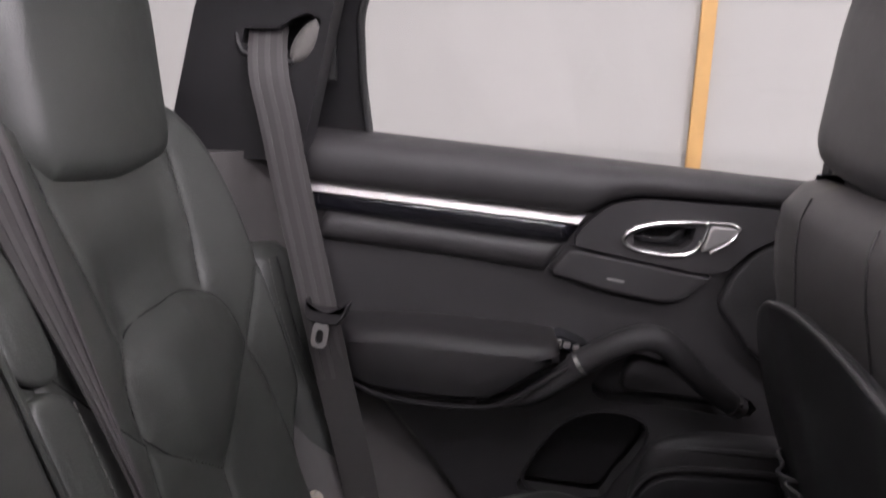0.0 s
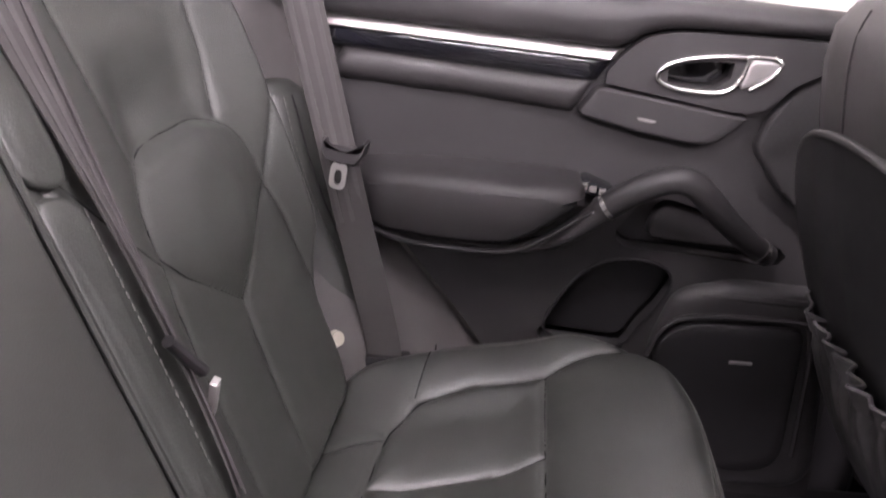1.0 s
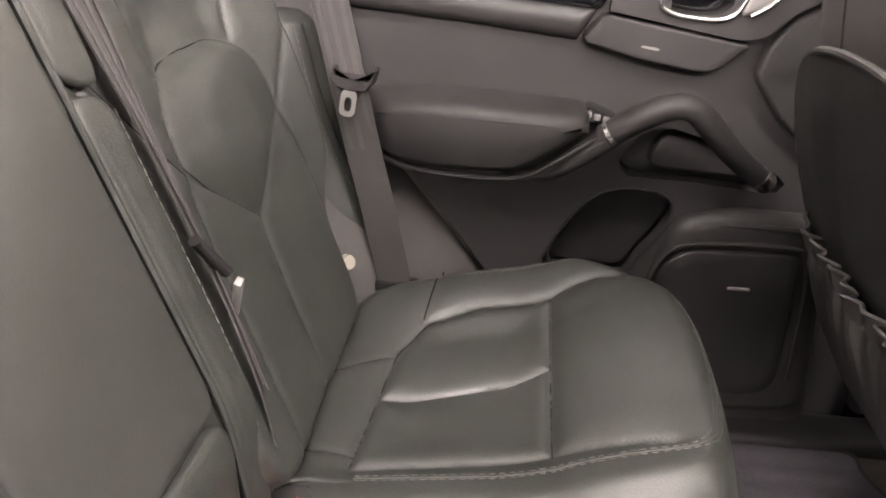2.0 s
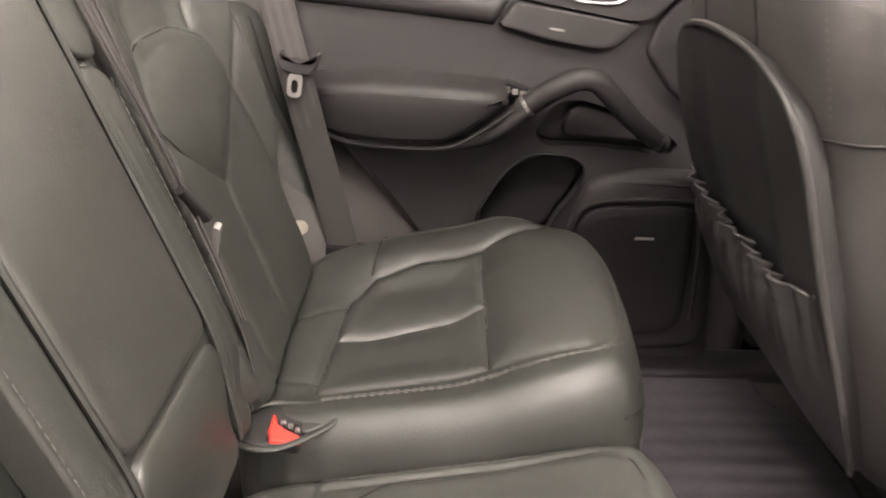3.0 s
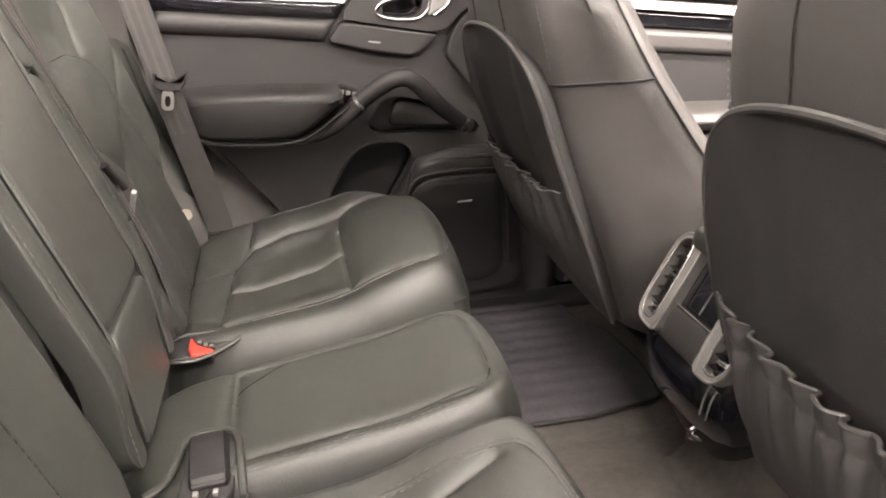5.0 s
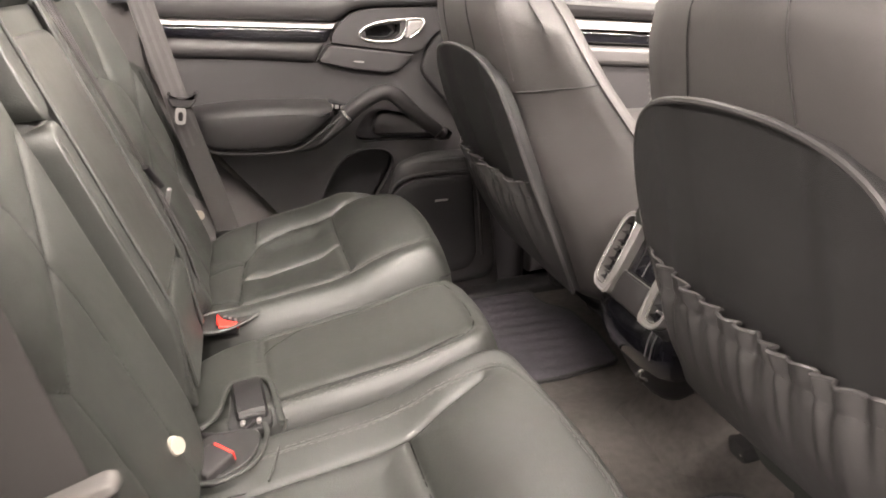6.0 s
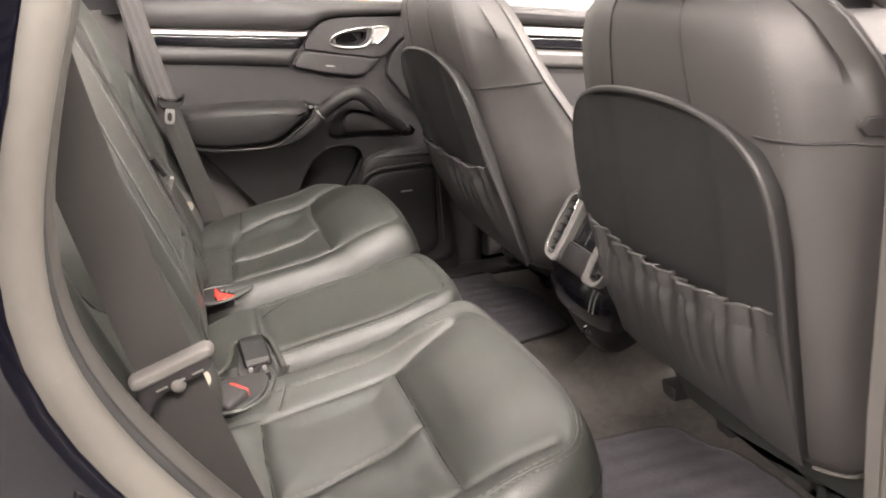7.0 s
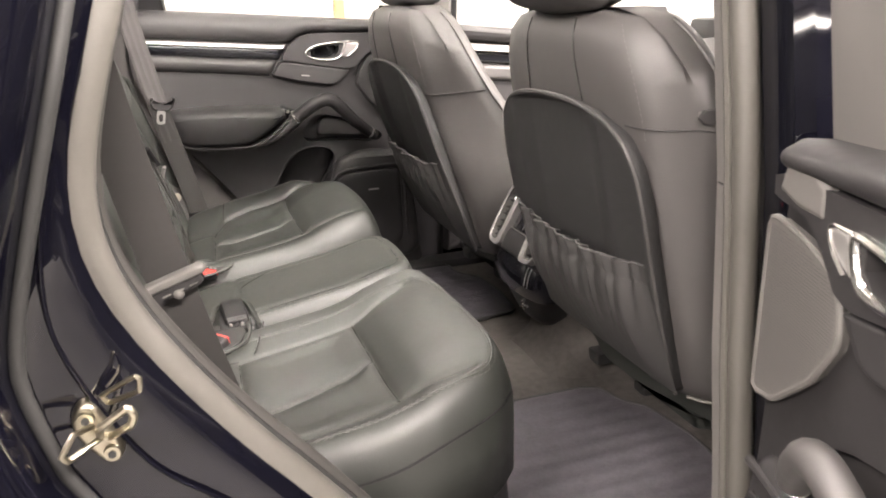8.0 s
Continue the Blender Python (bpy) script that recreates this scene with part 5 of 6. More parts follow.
    # headrest
    hx = 0.004
    hr = [(-0.127, 1.325), (-0.10, 1.297), (0.0, 1.288), (0.10, 1.297), (0.127, 1.325), (0.137, 1.44), (0.12, 1.52), (0.06, 1.55), (-0.06, 1.55), (-0.12, 1.52), (-0.137, 1.44)]
    part("headrest", pillow(pillow(blank(), hr, lambda v, z, h: Vector((0.475 + hx - h + 0.12 * (z - 1.3), c + v, z)), 0.07, 0.04, 0.0, 0.004, 7, 0.012), hr, lambda v, z, h: Vector((0.475 + hx + h + 0.12 * (z - 1.3), c + v, z)), 0.055, 0.035, 0.0, 0.004, 7, 0.012), LEATHER_LIT, t)
    # cushion and runners
    cz = [(0.66, -0.24), (1.02, -0.25), (1.12, -0.20), (1.14, 0), (1.12, 0.20), (1.02, 0.25), (0.66, 0.24)]
    part("seat_cushion", pillow(blank(), cz, lambda u, v, h: Vector((u, c + v, 0.66 + h + 0.06 * (u - 0.7) + 0.04 * step01(0.13, 0.22, abs(v)))), 0.14, 0.05, 0.02, 0.01), LEATHER, t)
    part("seat_base", box(blank(), 0.74, c - 0.20, 0.58, 1.08, c + 0.20, 0.70, 0.02), DARK_TRIM, t)
    for q in (-0.17, 0.17):
        part("runner", box(blank(), 0.76, c + q - 0.02, 0.50, 1.15, c + q + 0.02, 0.56, 0.006), BLACK_RUBBER, t, "black seat runner")
    plug = part("wiring_plug", box(blank(), 0.70, c + 0.235, 0.565, 0.745, c + 0.285, 0.592, 0.005), BLACK_RUBBER, t, "black wiring plug")
    part("cable", tube(blank(), [(0.72, c + 0.285, 0.578), (0.705, c + 0.31, 0.582), (0.715, c + 0.335, 0.60), (0.76, c + 0.33, 0.61)], 0.005, 8), BLACK_RUBBER, plug)
    for y in (0.24, 0.28):
        part("plug_screw", tube(blank(), [(0.699, c + y, 0.58), (0.697, c + y, 0.58)], 0.003, 8, n=0, step=0.001), CHROME, plug)
    return t


front_seat(L)
front_seat(R)


# ---- seat belts ----
def outer_belt(s):
    t = thing("seat_belt", (-0.1, s * 0.62, 0.79), "grey-black seat belt hanging from the pillar beside the rear seat", "seat belt", "rear seat belts")
    path = [(-0.172, s * 0.650, 1.432), (-0.168, s * 0.626, 1.41), (-0.165, s * 0.617, 1.373), (-0.155, s * 0.617, 1.33), (-0.145, s * 0.624, 1.26), (-0.128, s * 0.629, 1.17), (-0.108, s * 0.630, 1.07), (-0.09, s * 0.628, 0.985), (-0.066, s * 0.62, 0.89), (-0.046, s * 0.612, 0.805), (-0.044, s * 0.60, 0.775)]
    strap = part("webbing", ribbon(blank(), path, 0.047, ((1, s * 0.25, 0.15), (1, s * 0.05, 0.2)), crown=0.001), WEBBING, t)
    for k in (-0.3, 0.0, 0.3) if s > 0 else ():
        part("webbing_stripe", ribbon(blank(), [Vector(p) + Vector((0.047 * k, s * (-0.0022 + 0.01 * k), 0.007 * k)) for p in path[:-3]], 0.006, ((1, s * 0.25, 0.15), (1, s * 0.1, 0.2)), 0.0012), WEB_STRIPE, strap)
    if s > 0:
        # inner face: forked yoke with a steel tongue hanging below it
        p = Vector((-0.101, 0.626, 1.076))
        turn = pose(0, 0, 0, 0, 10, 0)
        ring = [(-0.020, -0.010), (0.0, -0.013), (0.021, -0.009), (0.029, 0.004), (0.031, 0.022), (0.026, 0.023), (0.021, 0.009), (-0.018, 0.008), (-0.022, 0.017), (-0.027, 0.016), (-0.027, 0.002)]
        yoke = part("tongue_yoke", pillow(blank(), ring, lambda u, v, h: p + turn @ Vector((u, -h + 0.006, v)), 0.020, 0.003, 0.0, soft=0, step=0.003), SOFT_TRIM, t, "black plastic belt tongue")
        bm = holed(blank(), [(-0.0105, -0.010), (0.0105, -0.010), (0.0105, -0.045), (-0.0105, -0.045)], [[(-0.005, -0.019), (0.005, -0.019), (0.005, -0.039), (-0.005, -0.039)]], lambda u, v, h: p + turn @ Vector((u, -h - 0.012, v)), 0.003, soft=1, step=0.003)
        part("tongue", bm, SILVER, yoke, "steel tongue")
    else:
        # outer face: rounded yoke bar over a plate, with a rivet
        a, b = Vector((-0.131, -0.638, 1.040)), Vector((-0.066, -0.640, 1.062))
        along = (b - a).normalized()
        down = Vector((along.z, 0, -along.x))
        flat = lambda u, v, h: a + along * u + down * v + Vector((0, 0.004 - h, 0))
        yoke = part("tongue_yoke", pillow(blank(), [(0.0, -0.007), (0.0685, -0.007), (0.0685, 0.006), (0.0, 0.006)], flat, 0.011, 0.004, 0.0, 0.0, soft=1, step=0.003), HARD_TRIM, t, "grey plastic belt tongue")
        part("yoke_plate", pillow(blank(), [(0.004, 0.0), (0.062, 0.0), (0.062, 0.012), (0.056, 0.016), (0.014, 0.017), (0.002, 0.03), (-0.004, 0.028)], lambda u, v, h: a + along * u + down * v + Vector((0, 0.004 - h, 0)), 0.008, 0.002, 0.0, soft=0, step=0.004), SOFT_TRIM, yoke)
        for k in (0.016, 0.03, 0.045):
            part("raised_mark", tube(blank(), [a + along * k + down * 0.0115 + Vector((0, -0.0045, 0)), a + along * (k + 0.009) + down * 0.0115 + Vector((0, -0.0045, 0))], 0.0009, 6, n=0), HARD_TRIM, yoke)
        bm = blank()
        bmesh.ops.create_uvsphere(bm, u_segments=16, v_segments=10, radius=0.0058, matrix=Matrix.Translation((-0.096, -0.642, 1.036)) @ Matrix.Diagonal((1, 0.5, 1, 1)))
        part("stop_button", bm, HARD_TRIM, t)
    part("belt_lip", tube(blank(), [(-0.208, s * 0.634, 1.425), (-0.206, s * 0.632, 1.405), (-0.19, s * 0.632, 1.395), (-0.15, s * 0.633, 1.397), (-0.14, s * 0.634, 1.39)], 0.004, 8), DARK_TRIM, t)
    part("belt_anchor", box(blank(), -0.072, s * 0.60, 0.765, -0.012, s * 0.625, 0.80, 0.004), DARK_TRIM, t)
    part("outlet_wing", pillow(blank(), [(-0.147, 1.395), (-0.135, 1.385), (-0.112, 1.405), (-0.103, 1.435), (-0.110, 1.446), (-0.135, 1.425)], lambda u, v, h: Vector((u, s * (0.650 - 0.10 * (v - 1.28) - h), v)), 0.016, 0.014, 0.0), HARD_TRIM, t)
    return t


outer_belt(L)
outer_belt(R)
cb = thing("seat_belt", (-0.1, 0.22, 0.79), "grey-black middle seat belt lying beside the centre backrest", "seat belt", "rear seat belts")
MIDDLE_BELT = [(-0.268, 0.205, 1.42), (-0.230, 0.206, 1.30), (-0.191, 0.208, 1.19), (-0.160, 0.210, 1.10), (-0.126, 0.212, 1.0), (-0.096, 0.208, 0.90), (-0.082, 0.203, 0.80)]
strap = part("webbing", ribbon(blank(), MIDDLE_BELT, (0.048, 0.017), ((0.25, 1, 0), (-0.6, 1, 0)), crown=0.0015), WEBBING, cb)
for k in (-0.30, 0.0, 0.30):
    part("webbing_stripe", ribbon(blank(), [Vector(p) + Vector((0.0025 + 0.047 * k * (0.25 - 0.13 * i), (0.048 - 0.031 * step01(1.2, 3.0, i)) * k, 0.001)) for i, p in enumerate(MIDDLE_BELT[:6])], (0.006, 0.003), ((0.25, 1, 0), (-0.4, 1, 0)), 0.0012), WEB_STRIPE, strap)
yoke = part("tongue_yoke", tube(blank(), [(-0.135, 0.195, 1.045), (-0.128, 0.205, 1.027), (-0.119, 0.215, 1.008)], 0.0068, 10, squash=0.8), DARK_TRIM, cb, "black plastic belt tongue")
part("tongue", box(blank(), -0.118, 0.213, 0.957, -0.111, 0.223, 1.006, 0.002, 2, pose(0, 0, 0, 20, 18, 0)), SILVER, yoke, "steel tongue")


# ---- belt buckles in their pockets ----
# each pocket is a thin black patch on the cushion, imitating a hole's shade
lb = thing("belt_buckle", (-0.055, 0.18, 0.77), "belt buckle with a red button sunk in a leather pocket", "belt buckle", "belt buckles")
hole = [(-0.104, 0.168), (-0.100, 0.202), (-0.078, 0.222), (-0.040, 0.214), (-0.030, 0.176), (-0.052, 0.152), (-0.085, 0.154)]
part("pocket", pillow(blank(), hole, lambda u, v, h: Vector((u, v, 0.778 + h)), 0.002, 0.002, 0.008), BLACK_RUBBER, lb, "black patch standing in for the shade in the buckle pocket")
part("pocket_ramp", pillow(blank(), [(-0.040, 0.170), (-0.004, 0.188), (0.003, 0.207), (-0.010, 0.216), (-0.040, 0.214)], lambda u, v, h: Vector((u, v, 0.776 + 0.12 * (u + 0.04) + h)), 0.003, 0.008, 0.008), LEATHER, lb)
rim = [(-0.110, 0.164), (-0.107, 0.205), (-0.080, 0.230), (-0.035, 0.226), (0.004, 0.221), (0.010, 0.207), (-0.002, 0.182), (-0.035, 0.158), (-0.058, 0.146), (-0.09, 0.148)]
part("pocket_rim", tube(blank(), [(x, y, 0.779 + 0.12 * max(0, x + 0.04)) for x, y in rim], 0.0042, 8, closed=True, n=2, squash=0.8), LEATHER, lb)
TILT_L = Matrix.Translation((-0.050, 0.172, 0.783)) @ pose(0, 0, 0, 12, 6, 0) @ Matrix.Diagonal((0.92, 0.78, 1.0, 1.0))
button = [(-0.018, 0.026), (-0.013, 0.025), (-0.009, 0.010), (0.004, 0.001), (0.018, -0.006), (0.022, -0.010), (0.020, -0.017), (0.004, -0.022), (-0.014, -0.022), (-0.019, -0.004)]
part("buckle_body", pillow(blank(), [(-0.022, -0.02), (0.020, -0.022), (0.02, 0.016), (-0.016, 0.022)], lambda u, v, h: TILT_L @ Vector((u, v, h - 0.014)), 0.015, 0.004, 0.0, soft=1, step=0.005), DARK_TRIM, lb)
part("release_button", pillow(blank(), button, lambda u, v, h: TILT_L @ Vector((u, v, h - 0.004)), 0.007, 0.003, 0.0, soft=0, step=0.003), RED, lb, "red release button")
for k in range(3):
    part("slot_tooth", set_in(box(blank(), -0.006 + 0.009 * k, 0.008 - 0.005 * k, 0.001, 0.0 + 0.009 * k, 0.014 - 0.005 * k, 0.006, 0.001, 1), TILT_L), HARD_TRIM, lb)

mbk = thing("belt_buckle", (-0.03, -0.10, 0.77), "black middle belt buckle lying in a leather notch", "belt buckle", "belt buckles")
part("pocket", pillow(blank(), [(-0.050, -0.160), (0.006, -0.160), (0.008, -0.050), (-0.044, -0.046)], lambda u, v, h: Vector((u, v, 0.778 + h)), 0.003, 0.002, 0.006), BLACK_RUBBER, mbk, "black patch standing in for the shade in the buckle pocket")
part("pocket_rim", tube(blank(), [(-0.084, -0.130, 0.777), (-0.064, -0.118, 0.780), (-0.056, -0.087, 0.782), (-0.050, -0.040, 0.783), (-0.02, -0.034, 0.784), (0.008, -0.040, 0.785), (0.013, -0.10, 0.785), (0.018, -0.16, 0.783)], 0.0048, 8, n=2, squash=0.8), LEATHER, mbk)
MB = Matrix.Translation((-0.020, -0.094, 0.788)) @ pose(0, 0, 0, 7, -3, 3)
rows = [(-0.043, 0.002), (-0.036, 0.0095), (0.0, 0.012), (0.028, 0.0105), (0.038, 0.003)]
part("buckle_body", loft(blank(), [[MB @ Vector((x * (0.0205 if v > -0.04 else 0.018), v, z * 1.0 - 0.008 * (abs(x) > 0.99 and z > 0))) for x, z in ((-1.0, top), (-0.85, top), (0.0, top + 0.001), (0.85, top), (1.0, top), (1.0, -0.014), (-1.0, -0.014))] for v, top in rows]), DARK_TRIM, mbk, "black buckle block")
part("buckle_lip", tube(blank(), [MB @ Vector((x, -0.041, 0.004)) for x in (-0.017, 0.0, 0.017)], 0.0022, 6), SOFT_TRIM, mbk)
for x in (-0.030, -0.010):
    part("stalk_clip", box(blank(), x - 0.003, -0.152, 0.782, x + 0.003, -0.143, 0.787, 0.0015, 2), SILVER, mbk)
part("buckle_stalk", tube(blank(), [(-0.018, -0.144, 0.784), (-0.022, -0.158, 0.785), (-0.034, -0.170, 0.785), (-0.060, -0.166, 0.784), (-0.084, -0.150, 0.78)], 0.0036, 8), DARK_TRIM, mbk)

rb = thing("belt_buckle", (-0.055, -0.22, 0.77), "grey belt buckle with a red edge sunk in a leather pocket", "belt buckle", "belt buckles")
hole = [(-0.096, -0.205), (-0.096, -0.236), (-0.076, -0.254), (-0.050, -0.254), (-0.020, -0.236), (-0.006, -0.190), (-0.014, -0.168), (-0.060, -0.158), (-0.084, -0.170)]
part("pocket", pillow(blank(), hole, lambda u, v, h: Vector((u, v, 0.784 + 0.08 * (u + 0.05) + h)), 0.003, 0.002, 0.008), BLACK_RUBBER, rb, "black patch standing in for the shade in the buckle pocket")
part("pocket_rim", tube(blank(), [(-0.098, -0.19, 0.783), (-0.102, -0.238, 0.784), (-0.078, -0.262, 0.786), (-0.047, -0.264, 0.788), (-0.014, -0.244, 0.790), (0.001, -0.190, 0.791), (-0.004, -0.165, 0.790)], 0.0036, 8, squash=0.8), LEATHER, rb)
RB = Matrix.Translation((-0.064, -0.228, 0.789)) @ pose(0, 0, 0, 0, 0, -50) @ pose(0, 0, 0, 10, 0, 0)
part("buckle_body", set_in(box(blank(), -0.021, -0.024, -0.012, 0.021, 0.017, 0.010, 0.005, 3), RB), SOFT_TRIM, rb, "grey buckle block")
part("release_button", set_in(box(blank(), -0.016, 0.013, -0.006, 0.017, 0.020, 0.0085, 0.002, 2), RB), RED, rb, "red release button")
part("pocket_tongue", tube(blank(), [(-0.044, -0.182, 0.784), (-0.024, -0.190, 0.785), (-0.012, -0.204, 0.786)], 0.004, 8, squash=0.5), SOFT_TRIM, rb)
part("corner_seam", tube(blank(), [(0.024, -0.163, 0.7885), (0.016, -0.20, 0.7895), (0.006, -0.245, 0.789), (-0.004, -0.275, 0.784)], 0.0016, 6), LEATHER, rb)

# ---- centre console ----
CY = -0.013
con = thing("centre_console", (0.9, 0.02, 0.53), "dark centre console with rear air vents framed in silver", "console")
prof = [(0.655, 0.908), (0.598, 0.80), (0.588, 0.765), (0.60, 0.71), (0.64, 0.69), (1.32, 0.69), (1.32, 0.91)]
part("console_body", pillow(pillow(blank(), prof, lambda u, v, h: Vector((u, CY + h, v)), 0.118, 0.02, 0.0, soft=1), prof, lambda u, v, h: Vector((u, CY - h, v)), 0.118, 0.02, 0.0, soft=1), SOFT_TRIM, con)
hump = [[Vector((x, CY + y * w, 0.53 + z * top)) for y, z in ((0.13, 0.0), (0.11, 0.25), (0.085, 0.7), (0.06, 0.95), (0.0, 1.0), (-0.06, 0.95), (-0.085, 0.7), (-0.11, 0.25), (-0.13, 0.0))] for x, w, top in ((0.60, 0.9, 0.03), (0.635, 0.95, 0.06), (0.67, 1.0, 0.11), (0.70, 1.0, 0.15), (0.73, 1.0, 0.165), (1.32, 1.0, 0.17))]
solid("tunnel_hump", loft(blank(), hump), CARPET, "carpet rising under the centre console", "carpet", kind="structure", angle=60)
part("armrest_lid", pillow(blank(), [(0.612, -0.070), (0.622, -0.080), (1.05, -0.080), (1.05, 0.105), (0.622, 0.105), (0.612, 0.095)], lambda u, v, h: Vector((u, CY - 0.02 + v, 0.914 + h)), 0.018, 0.008, 0.006, 0.002, soft=1), LEATHER, con, "leather armrest lid")
UP, OUT = Vector((0.062, 0, 0.112)).normalized(), Vector((-0.875, 0, 0.484)).normalized()
V = lambda y, w, h: Vector((0.566, y + CY - 0.02, 0.808)) + UP * w + OUT * h
part("vent_panel", pillow(blank(), [(-0.088, -0.02), (0.128, -0.02), (0.128, 0.118), (-0.088, 0.118)], lambda y, w, h: V(y, w, h - 0.024), 0.014, 0.006, 0.01, soft=1), DARK_TRIM, con)
for q, y0 in ((1, 0.068), (-1, -0.090)):
    y1 = y0 + 0.062
    ring = [(0.002, -0.014), (0.040, -0.014), (0.054, -0.006), (0.061, 0.010), (0.062, 0.098), (0.054, 0.116), (0.042, 0.124), (0.010, 0.124), (0.002, 0.116)]
    slot = [(0.018, -0.004), (0.040, -0.006), (0.052, 0.002), (0.0565, 0.014), (0.0565, 0.096), (0.050, 0.110), (0.040, 0.116), (0.020, 0.116)]
    side = lambda pts: [(y0 + a if q > 0 else y1 - a, b) for a, b in pts]
    vent = part("air_vent", holed(blank(), side(ring), [side(slot)], lambda y, w, h: V(y, w, h + 0.006), 0.018, soft=1, step=0.005), SILVER, con, "silver vent frame")
    part("vent_edge", tube(blank(), [V(a, b, 0.0055) for a, b in side(ring)], 0.0022, 8, closed=True, n=1, step=0.006), SILVER, vent)
    part("slot_edge", tube(blank(), [V(a, b, 0.0055) for a, b in side(slot)], 0.0012, 6, closed=True, n=1, step=0.006), CHROME, vent)
    part("vent_back", pillow(blank(), side(ring), lambda y, w, h: V(y, w, h - 0.036), 0.002, 0.002, 0.0), BLACK_RUBBER, vent)
    mid_y = (y0 + 0.037) if q > 0 else (y1 - 0.037)
    for k in range(7):
        bm = box(blank(), -0.010, -0.0195, -0.0009, 0.010, 0.0195, 0.0009, 0.0006, 1)
        m = Matrix.Translation(V(mid_y, 0.006 + 0.0165 * k, -0.010)) @ Matrix((OUT.cross(UP).cross(UP) * -1, Vector((0, 1, 0)), UP)).transposed().to_4x4() @ pose(0, 0, 0, 0, 24, 0)
        part("slat", set_in(bm, m), GLOSS, vent)
    for k in (-1, 0, 1):
        bm = box(blank(), -0.008, -0.0008, -0.055, 0.008, 0.0008, 0.055, 0.0005, 1)
        m = Matrix.Translation(V(mid_y + 0.010 * k, 0.055, -0.024)) @ Matrix((OUT.cross(UP).cross(UP) * -1, Vector((0, 1, 0)), UP)).transposed().to_4x4()
        part("fin", set_in(bm, m), BLACK_RUBBER, vent)
    for w in (0.012, 0.058):
        part("vent_tab", pillow(blank(), [(mid_y - 0.014, w), (mid_y + 0.012, w - 0.003), (mid_y + 0.014, w + 0.004), (mid_y - 0.012, w + 0.009)], lambda y, b, h: V(y, b, h - 0.006), 0.006, 0.003, 0.004, soft=1, step=0.003), CHROME, vent, "bright vent tab")
part("storage_door", pillow(blank(), [(-0.027, 0.036), (0.067, 0.036), (0.067, 0.114), (-0.027, 0.114)], lambda y, w, h: V(y, w, h - 0.014), 0.006, 0.002, 0.0, soft=0), GLOSS, con, "gloss black storage door")
part("storage_strip", loft(blank(), [[V(0.024 + a, w, h) for a, h in ((-0.0008, -0.009), (0.0008, -0.009), (0.0008, -0.007), (-0.0008, -0.007))] for w in (0.04, 0.075, 0.11)]), SILVER, con, "thin silver strip")
part("lower_cover", pillow(blank(), [(-0.027, -0.016), (0.067, -0.016), (0.067, 0.033), (-0.027, 0.033)], lambda y, w, h: V(y, w, h - 0.012 + 0.004 * math.cos((w - 0.008) * 60)), 0.010, 0.003, 0.0, soft=0), SOFT_TRIM, con, "dark satin lower cover")
part("cover_line", tube(blank(), [V(-0.027, 0.0345, -0.002), V(0.067, 0.0345, -0.002)], 0.0008, 6, n=0), SILVER, con)
# dark tail and a bag hook
tail_rows = [(0.80, 0.582, 0.112), (0.775, 0.566, 0.112), (0.745, 0.562, 0.108), (0.715, 0.568, 0.102), (0.705, 0.580, 0.098)]
part("tail_cover", loft(blank(), [[Vector((x + dx, CY + w * k, z)) for k, dx in ((1, 0.08), (1, 0.02), (0.86, 0.004), (0.5, -0.004), (0, -0.006), (-0.5, -0.004), (-0.86, 0.004), (-1, 0.02), (-1, 0.08))] for z, x, w in tail_rows]), GLOSS, con, "gloss black tail cover")
part("tail_lower", loft(blank(), [[Vector((x + dx, CY + w * k, z)) for k, dx in ((1, 0.07), (1, 0.02), (0.8, 0.004), (0.4, -0.003), (-0.4, -0.003), (-0.8, 0.004), (-1, 0.02), (-1, 0.07))] for z, x, w in ((0.715, 0.578, 0.088), (0.69, 0.583, 0.076), (0.665, 0.594, 0.060), (0.64, 0.612, 0.042), (0.622, 0.634, 0.026), (0.612, 0.655, 0.014))]), DARK_TRIM, con)
for y in (0.046, 0.032, -0.074, -0.088):
    part("tail_line", tube(blank(), [(0.5785, CY + y, 0.796), (0.5635, CY + y, 0.774), (0.5590, CY + y, 0.745)], 0.0011, 6), SILVER, con, "thin silver line")
hook = part("bag_hook", tube(blank(), [(0.586, CY - 0.036, 0.70), (0.574, CY - 0.034, 0.692), (0.574, CY - 0.030, 0.678), (0.584, CY - 0.028, 0.674)], 0.004, 8), CHROME, con, "small chrome bag hook")
part("hook_bar", tube(blank(), [(0.582, CY - 0.05, 0.686), (0.576, CY - 0.032, 0.684), (0.582, CY - 0.014, 0.682)], 0.003, 8), CHROME, hook)


# ---- floor mats ----
def floor_mat(s, outline, org):
    t = thing("floor_mat", org, "black ribbed carpet mat in the rear footwell", "floor mat", "rear floor mats")
    rib = lambda v: 0.0018 * math.sin(2 * math.pi * v / 0.042)
    pts = resample(fillet(outline, SOFT[2]), 0.012)
    bm = blank()
    pillow(bm, outline, lambda u, v, h: Vector((u, v, 0.5275 + h)), 0.006, 0.004, 0.002, soft=2)
    bmesh.ops.subdivide_edges(bm, edges=[e for e in bm.edges if e.calc_length() > 0.02], cuts=3, use_grid_fill=True)
    for v in bm.verts:
        if v.co.z > 0.5333:
            v.co.z += rib(v.co.y)
    part("carpet_pad", bm, MAT_PILE, t)
    part("binding", tube(blank(), [Vector((p.x, p.y, 0.5315)) for p in pts], 0.004, 6, closed=True, n=0), BLACK_RUBBER, t, "black edge binding")


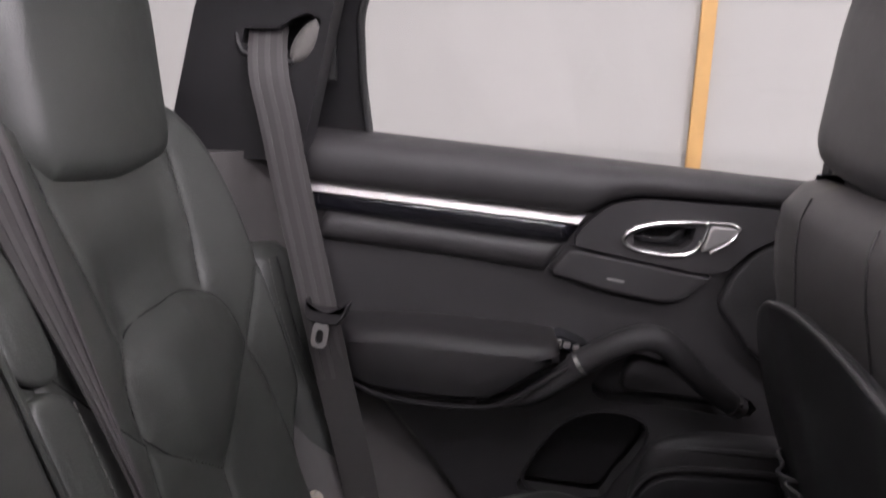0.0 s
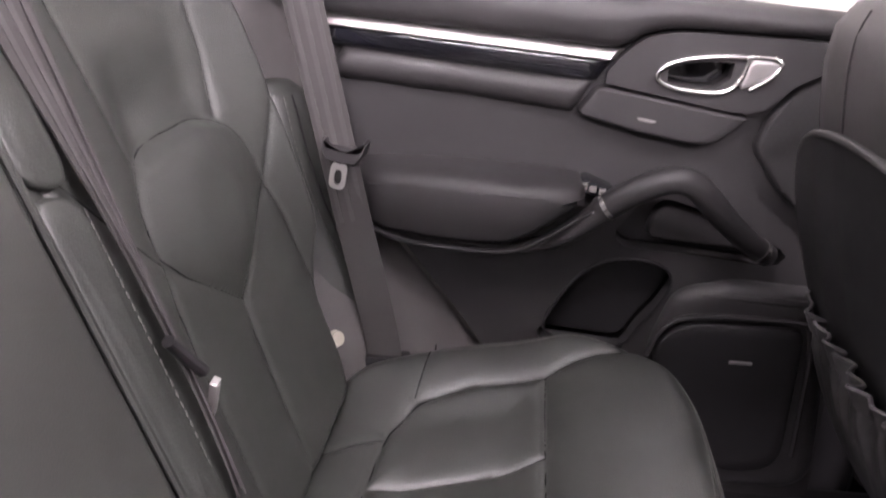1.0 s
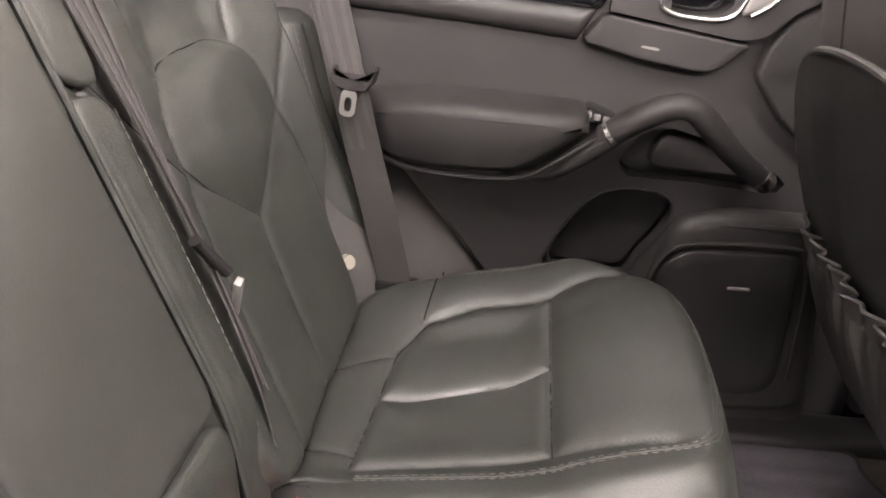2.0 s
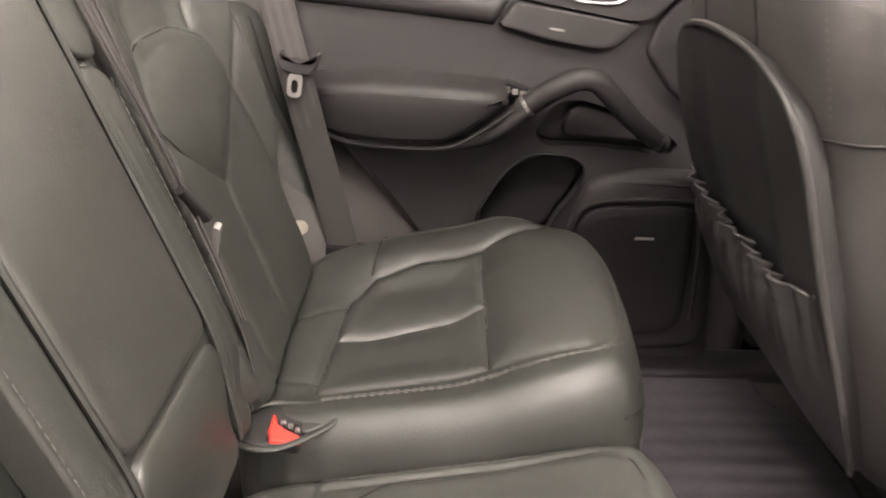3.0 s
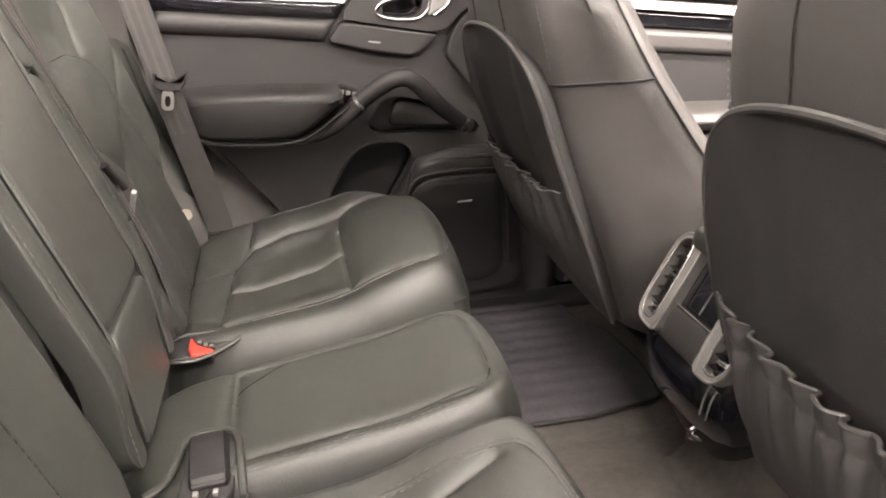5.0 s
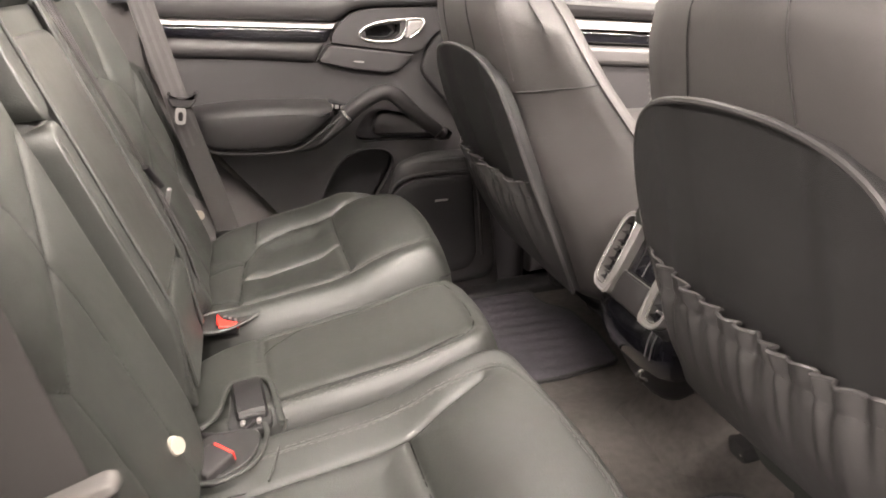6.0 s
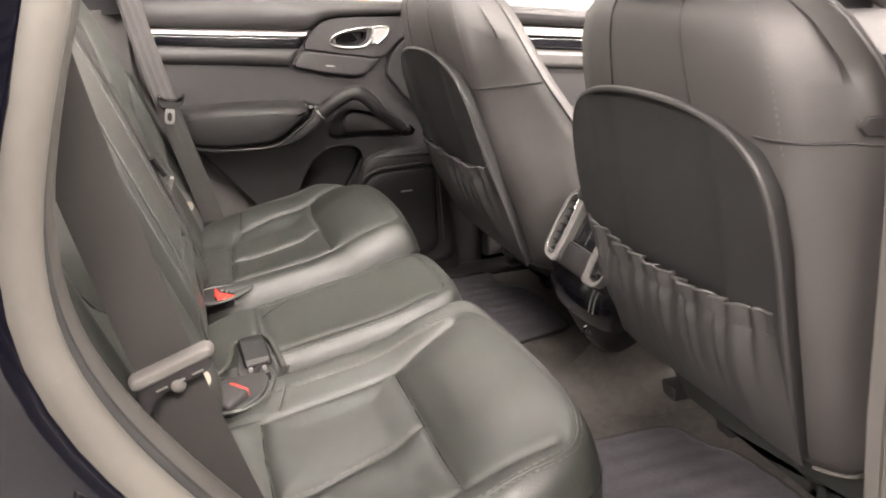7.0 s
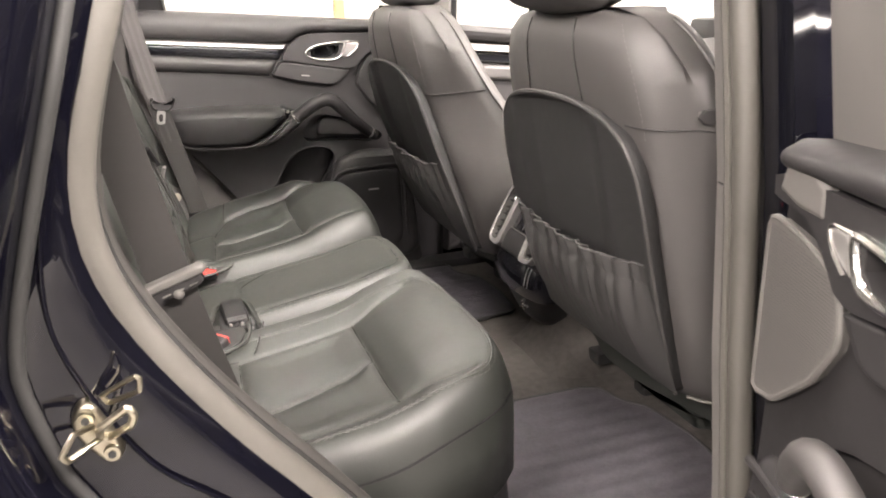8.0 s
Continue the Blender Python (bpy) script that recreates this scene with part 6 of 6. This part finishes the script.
floor_mat(R, [(0.34, -0.165), (0.655, -0.170), (0.69, -0.19), (0.70, -0.25), (0.735, -0.285), (0.752, -0.40), (0.745, -0.58), (0.70, -0.62), (0.34, -0.64)], (0.5, -0.4, 0.525))
floor_mat(L, [(0.34, 0.235), (0.56, 0.236), (0.703, 0.262), (0.716, 0.39), (0.706, 0.53), (0.672, 0.565), (0.655, 0.605), (0.660, 0.66), (0.60, 0.675), (0.34, 0.67)], (0.5, 0.45, 0.525))

# ---- door striker ----
st = thing("door_striker", (-0.168, -0.776, 0.96), "galvanised steel door striker bolted to the black jamb", "door striker")
plate = [(-0.191, 0.984), (-0.180, 1.001), (-0.168, 0.996), (-0.153, 0.962), (-0.149, 0.945), (-0.157, 0.934), (-0.171, 0.940), (-0.187, 0.965)]
base = part("striker_plate", pillow(blank(), plate, lambda u, v, h: Vector((u, -0.772 - h, v)), 0.016, 0.004, 0.004, soft=1, step=0.004), STEEL, st)
for x, z in ((-0.1765, 0.985), (-0.1605, 0.949)):
    bm = blank()
    bmesh.ops.create_cone(bm, cap_ends=True, segments=18, radius1=0.0078, radius2=0.0068, depth=0.005, matrix=Matrix.Translation((x, -0.790, z)) @ pose(0, 0, 0, 90))
    bolt = part("bolt", bm, STEEL, st)
    bm = blank()
    bmesh.ops.create_cone(bm, cap_ends=True, segments=6, radius1=0.0036, radius2=0.0036, depth=0.003, matrix=Matrix.Translation((x, -0.7925, z)) @ pose(0, 0, 0, 90))
    part("bolt_socket", bm, BLACK_RUBBER, bolt)
part("striker_loop", tube(blank(), [(-0.168, -0.788, 0.966), (-0.164, -0.812, 0.986), (-0.139, -0.822, 1.006), (-0.135, -0.822, 0.998), (-0.139, -0.820, 0.988), (-0.160, -0.788, 0.964)], 0.0036, 8, closed=True, n=0, step=0.004), STEEL, st, "bent steel loop")
part("side_wire", tube(blank(), [(-0.172, -0.790, 0.978), (-0.183, -0.818, 0.988), (-0.194, -0.822, 0.972), (-0.190, -0.820, 0.966), (-0.168, -0.792, 0.966)], 0.0028, 8, n=0, step=0.004), STEEL, st)
part("upper_loop", tube(blank(), [(-0.161, -0.788, 1.004), (-0.131, -0.810, 1.027), (-0.127, -0.810, 1.024), (-0.129, -0.810, 1.013), (-0.157, -0.788, 0.996)], 0.0024, 8, closed=True, n=0, step=0.004), STEEL, st, "bent steel wire loop")
st.location += Vector((-0.005, 0, 0.004))
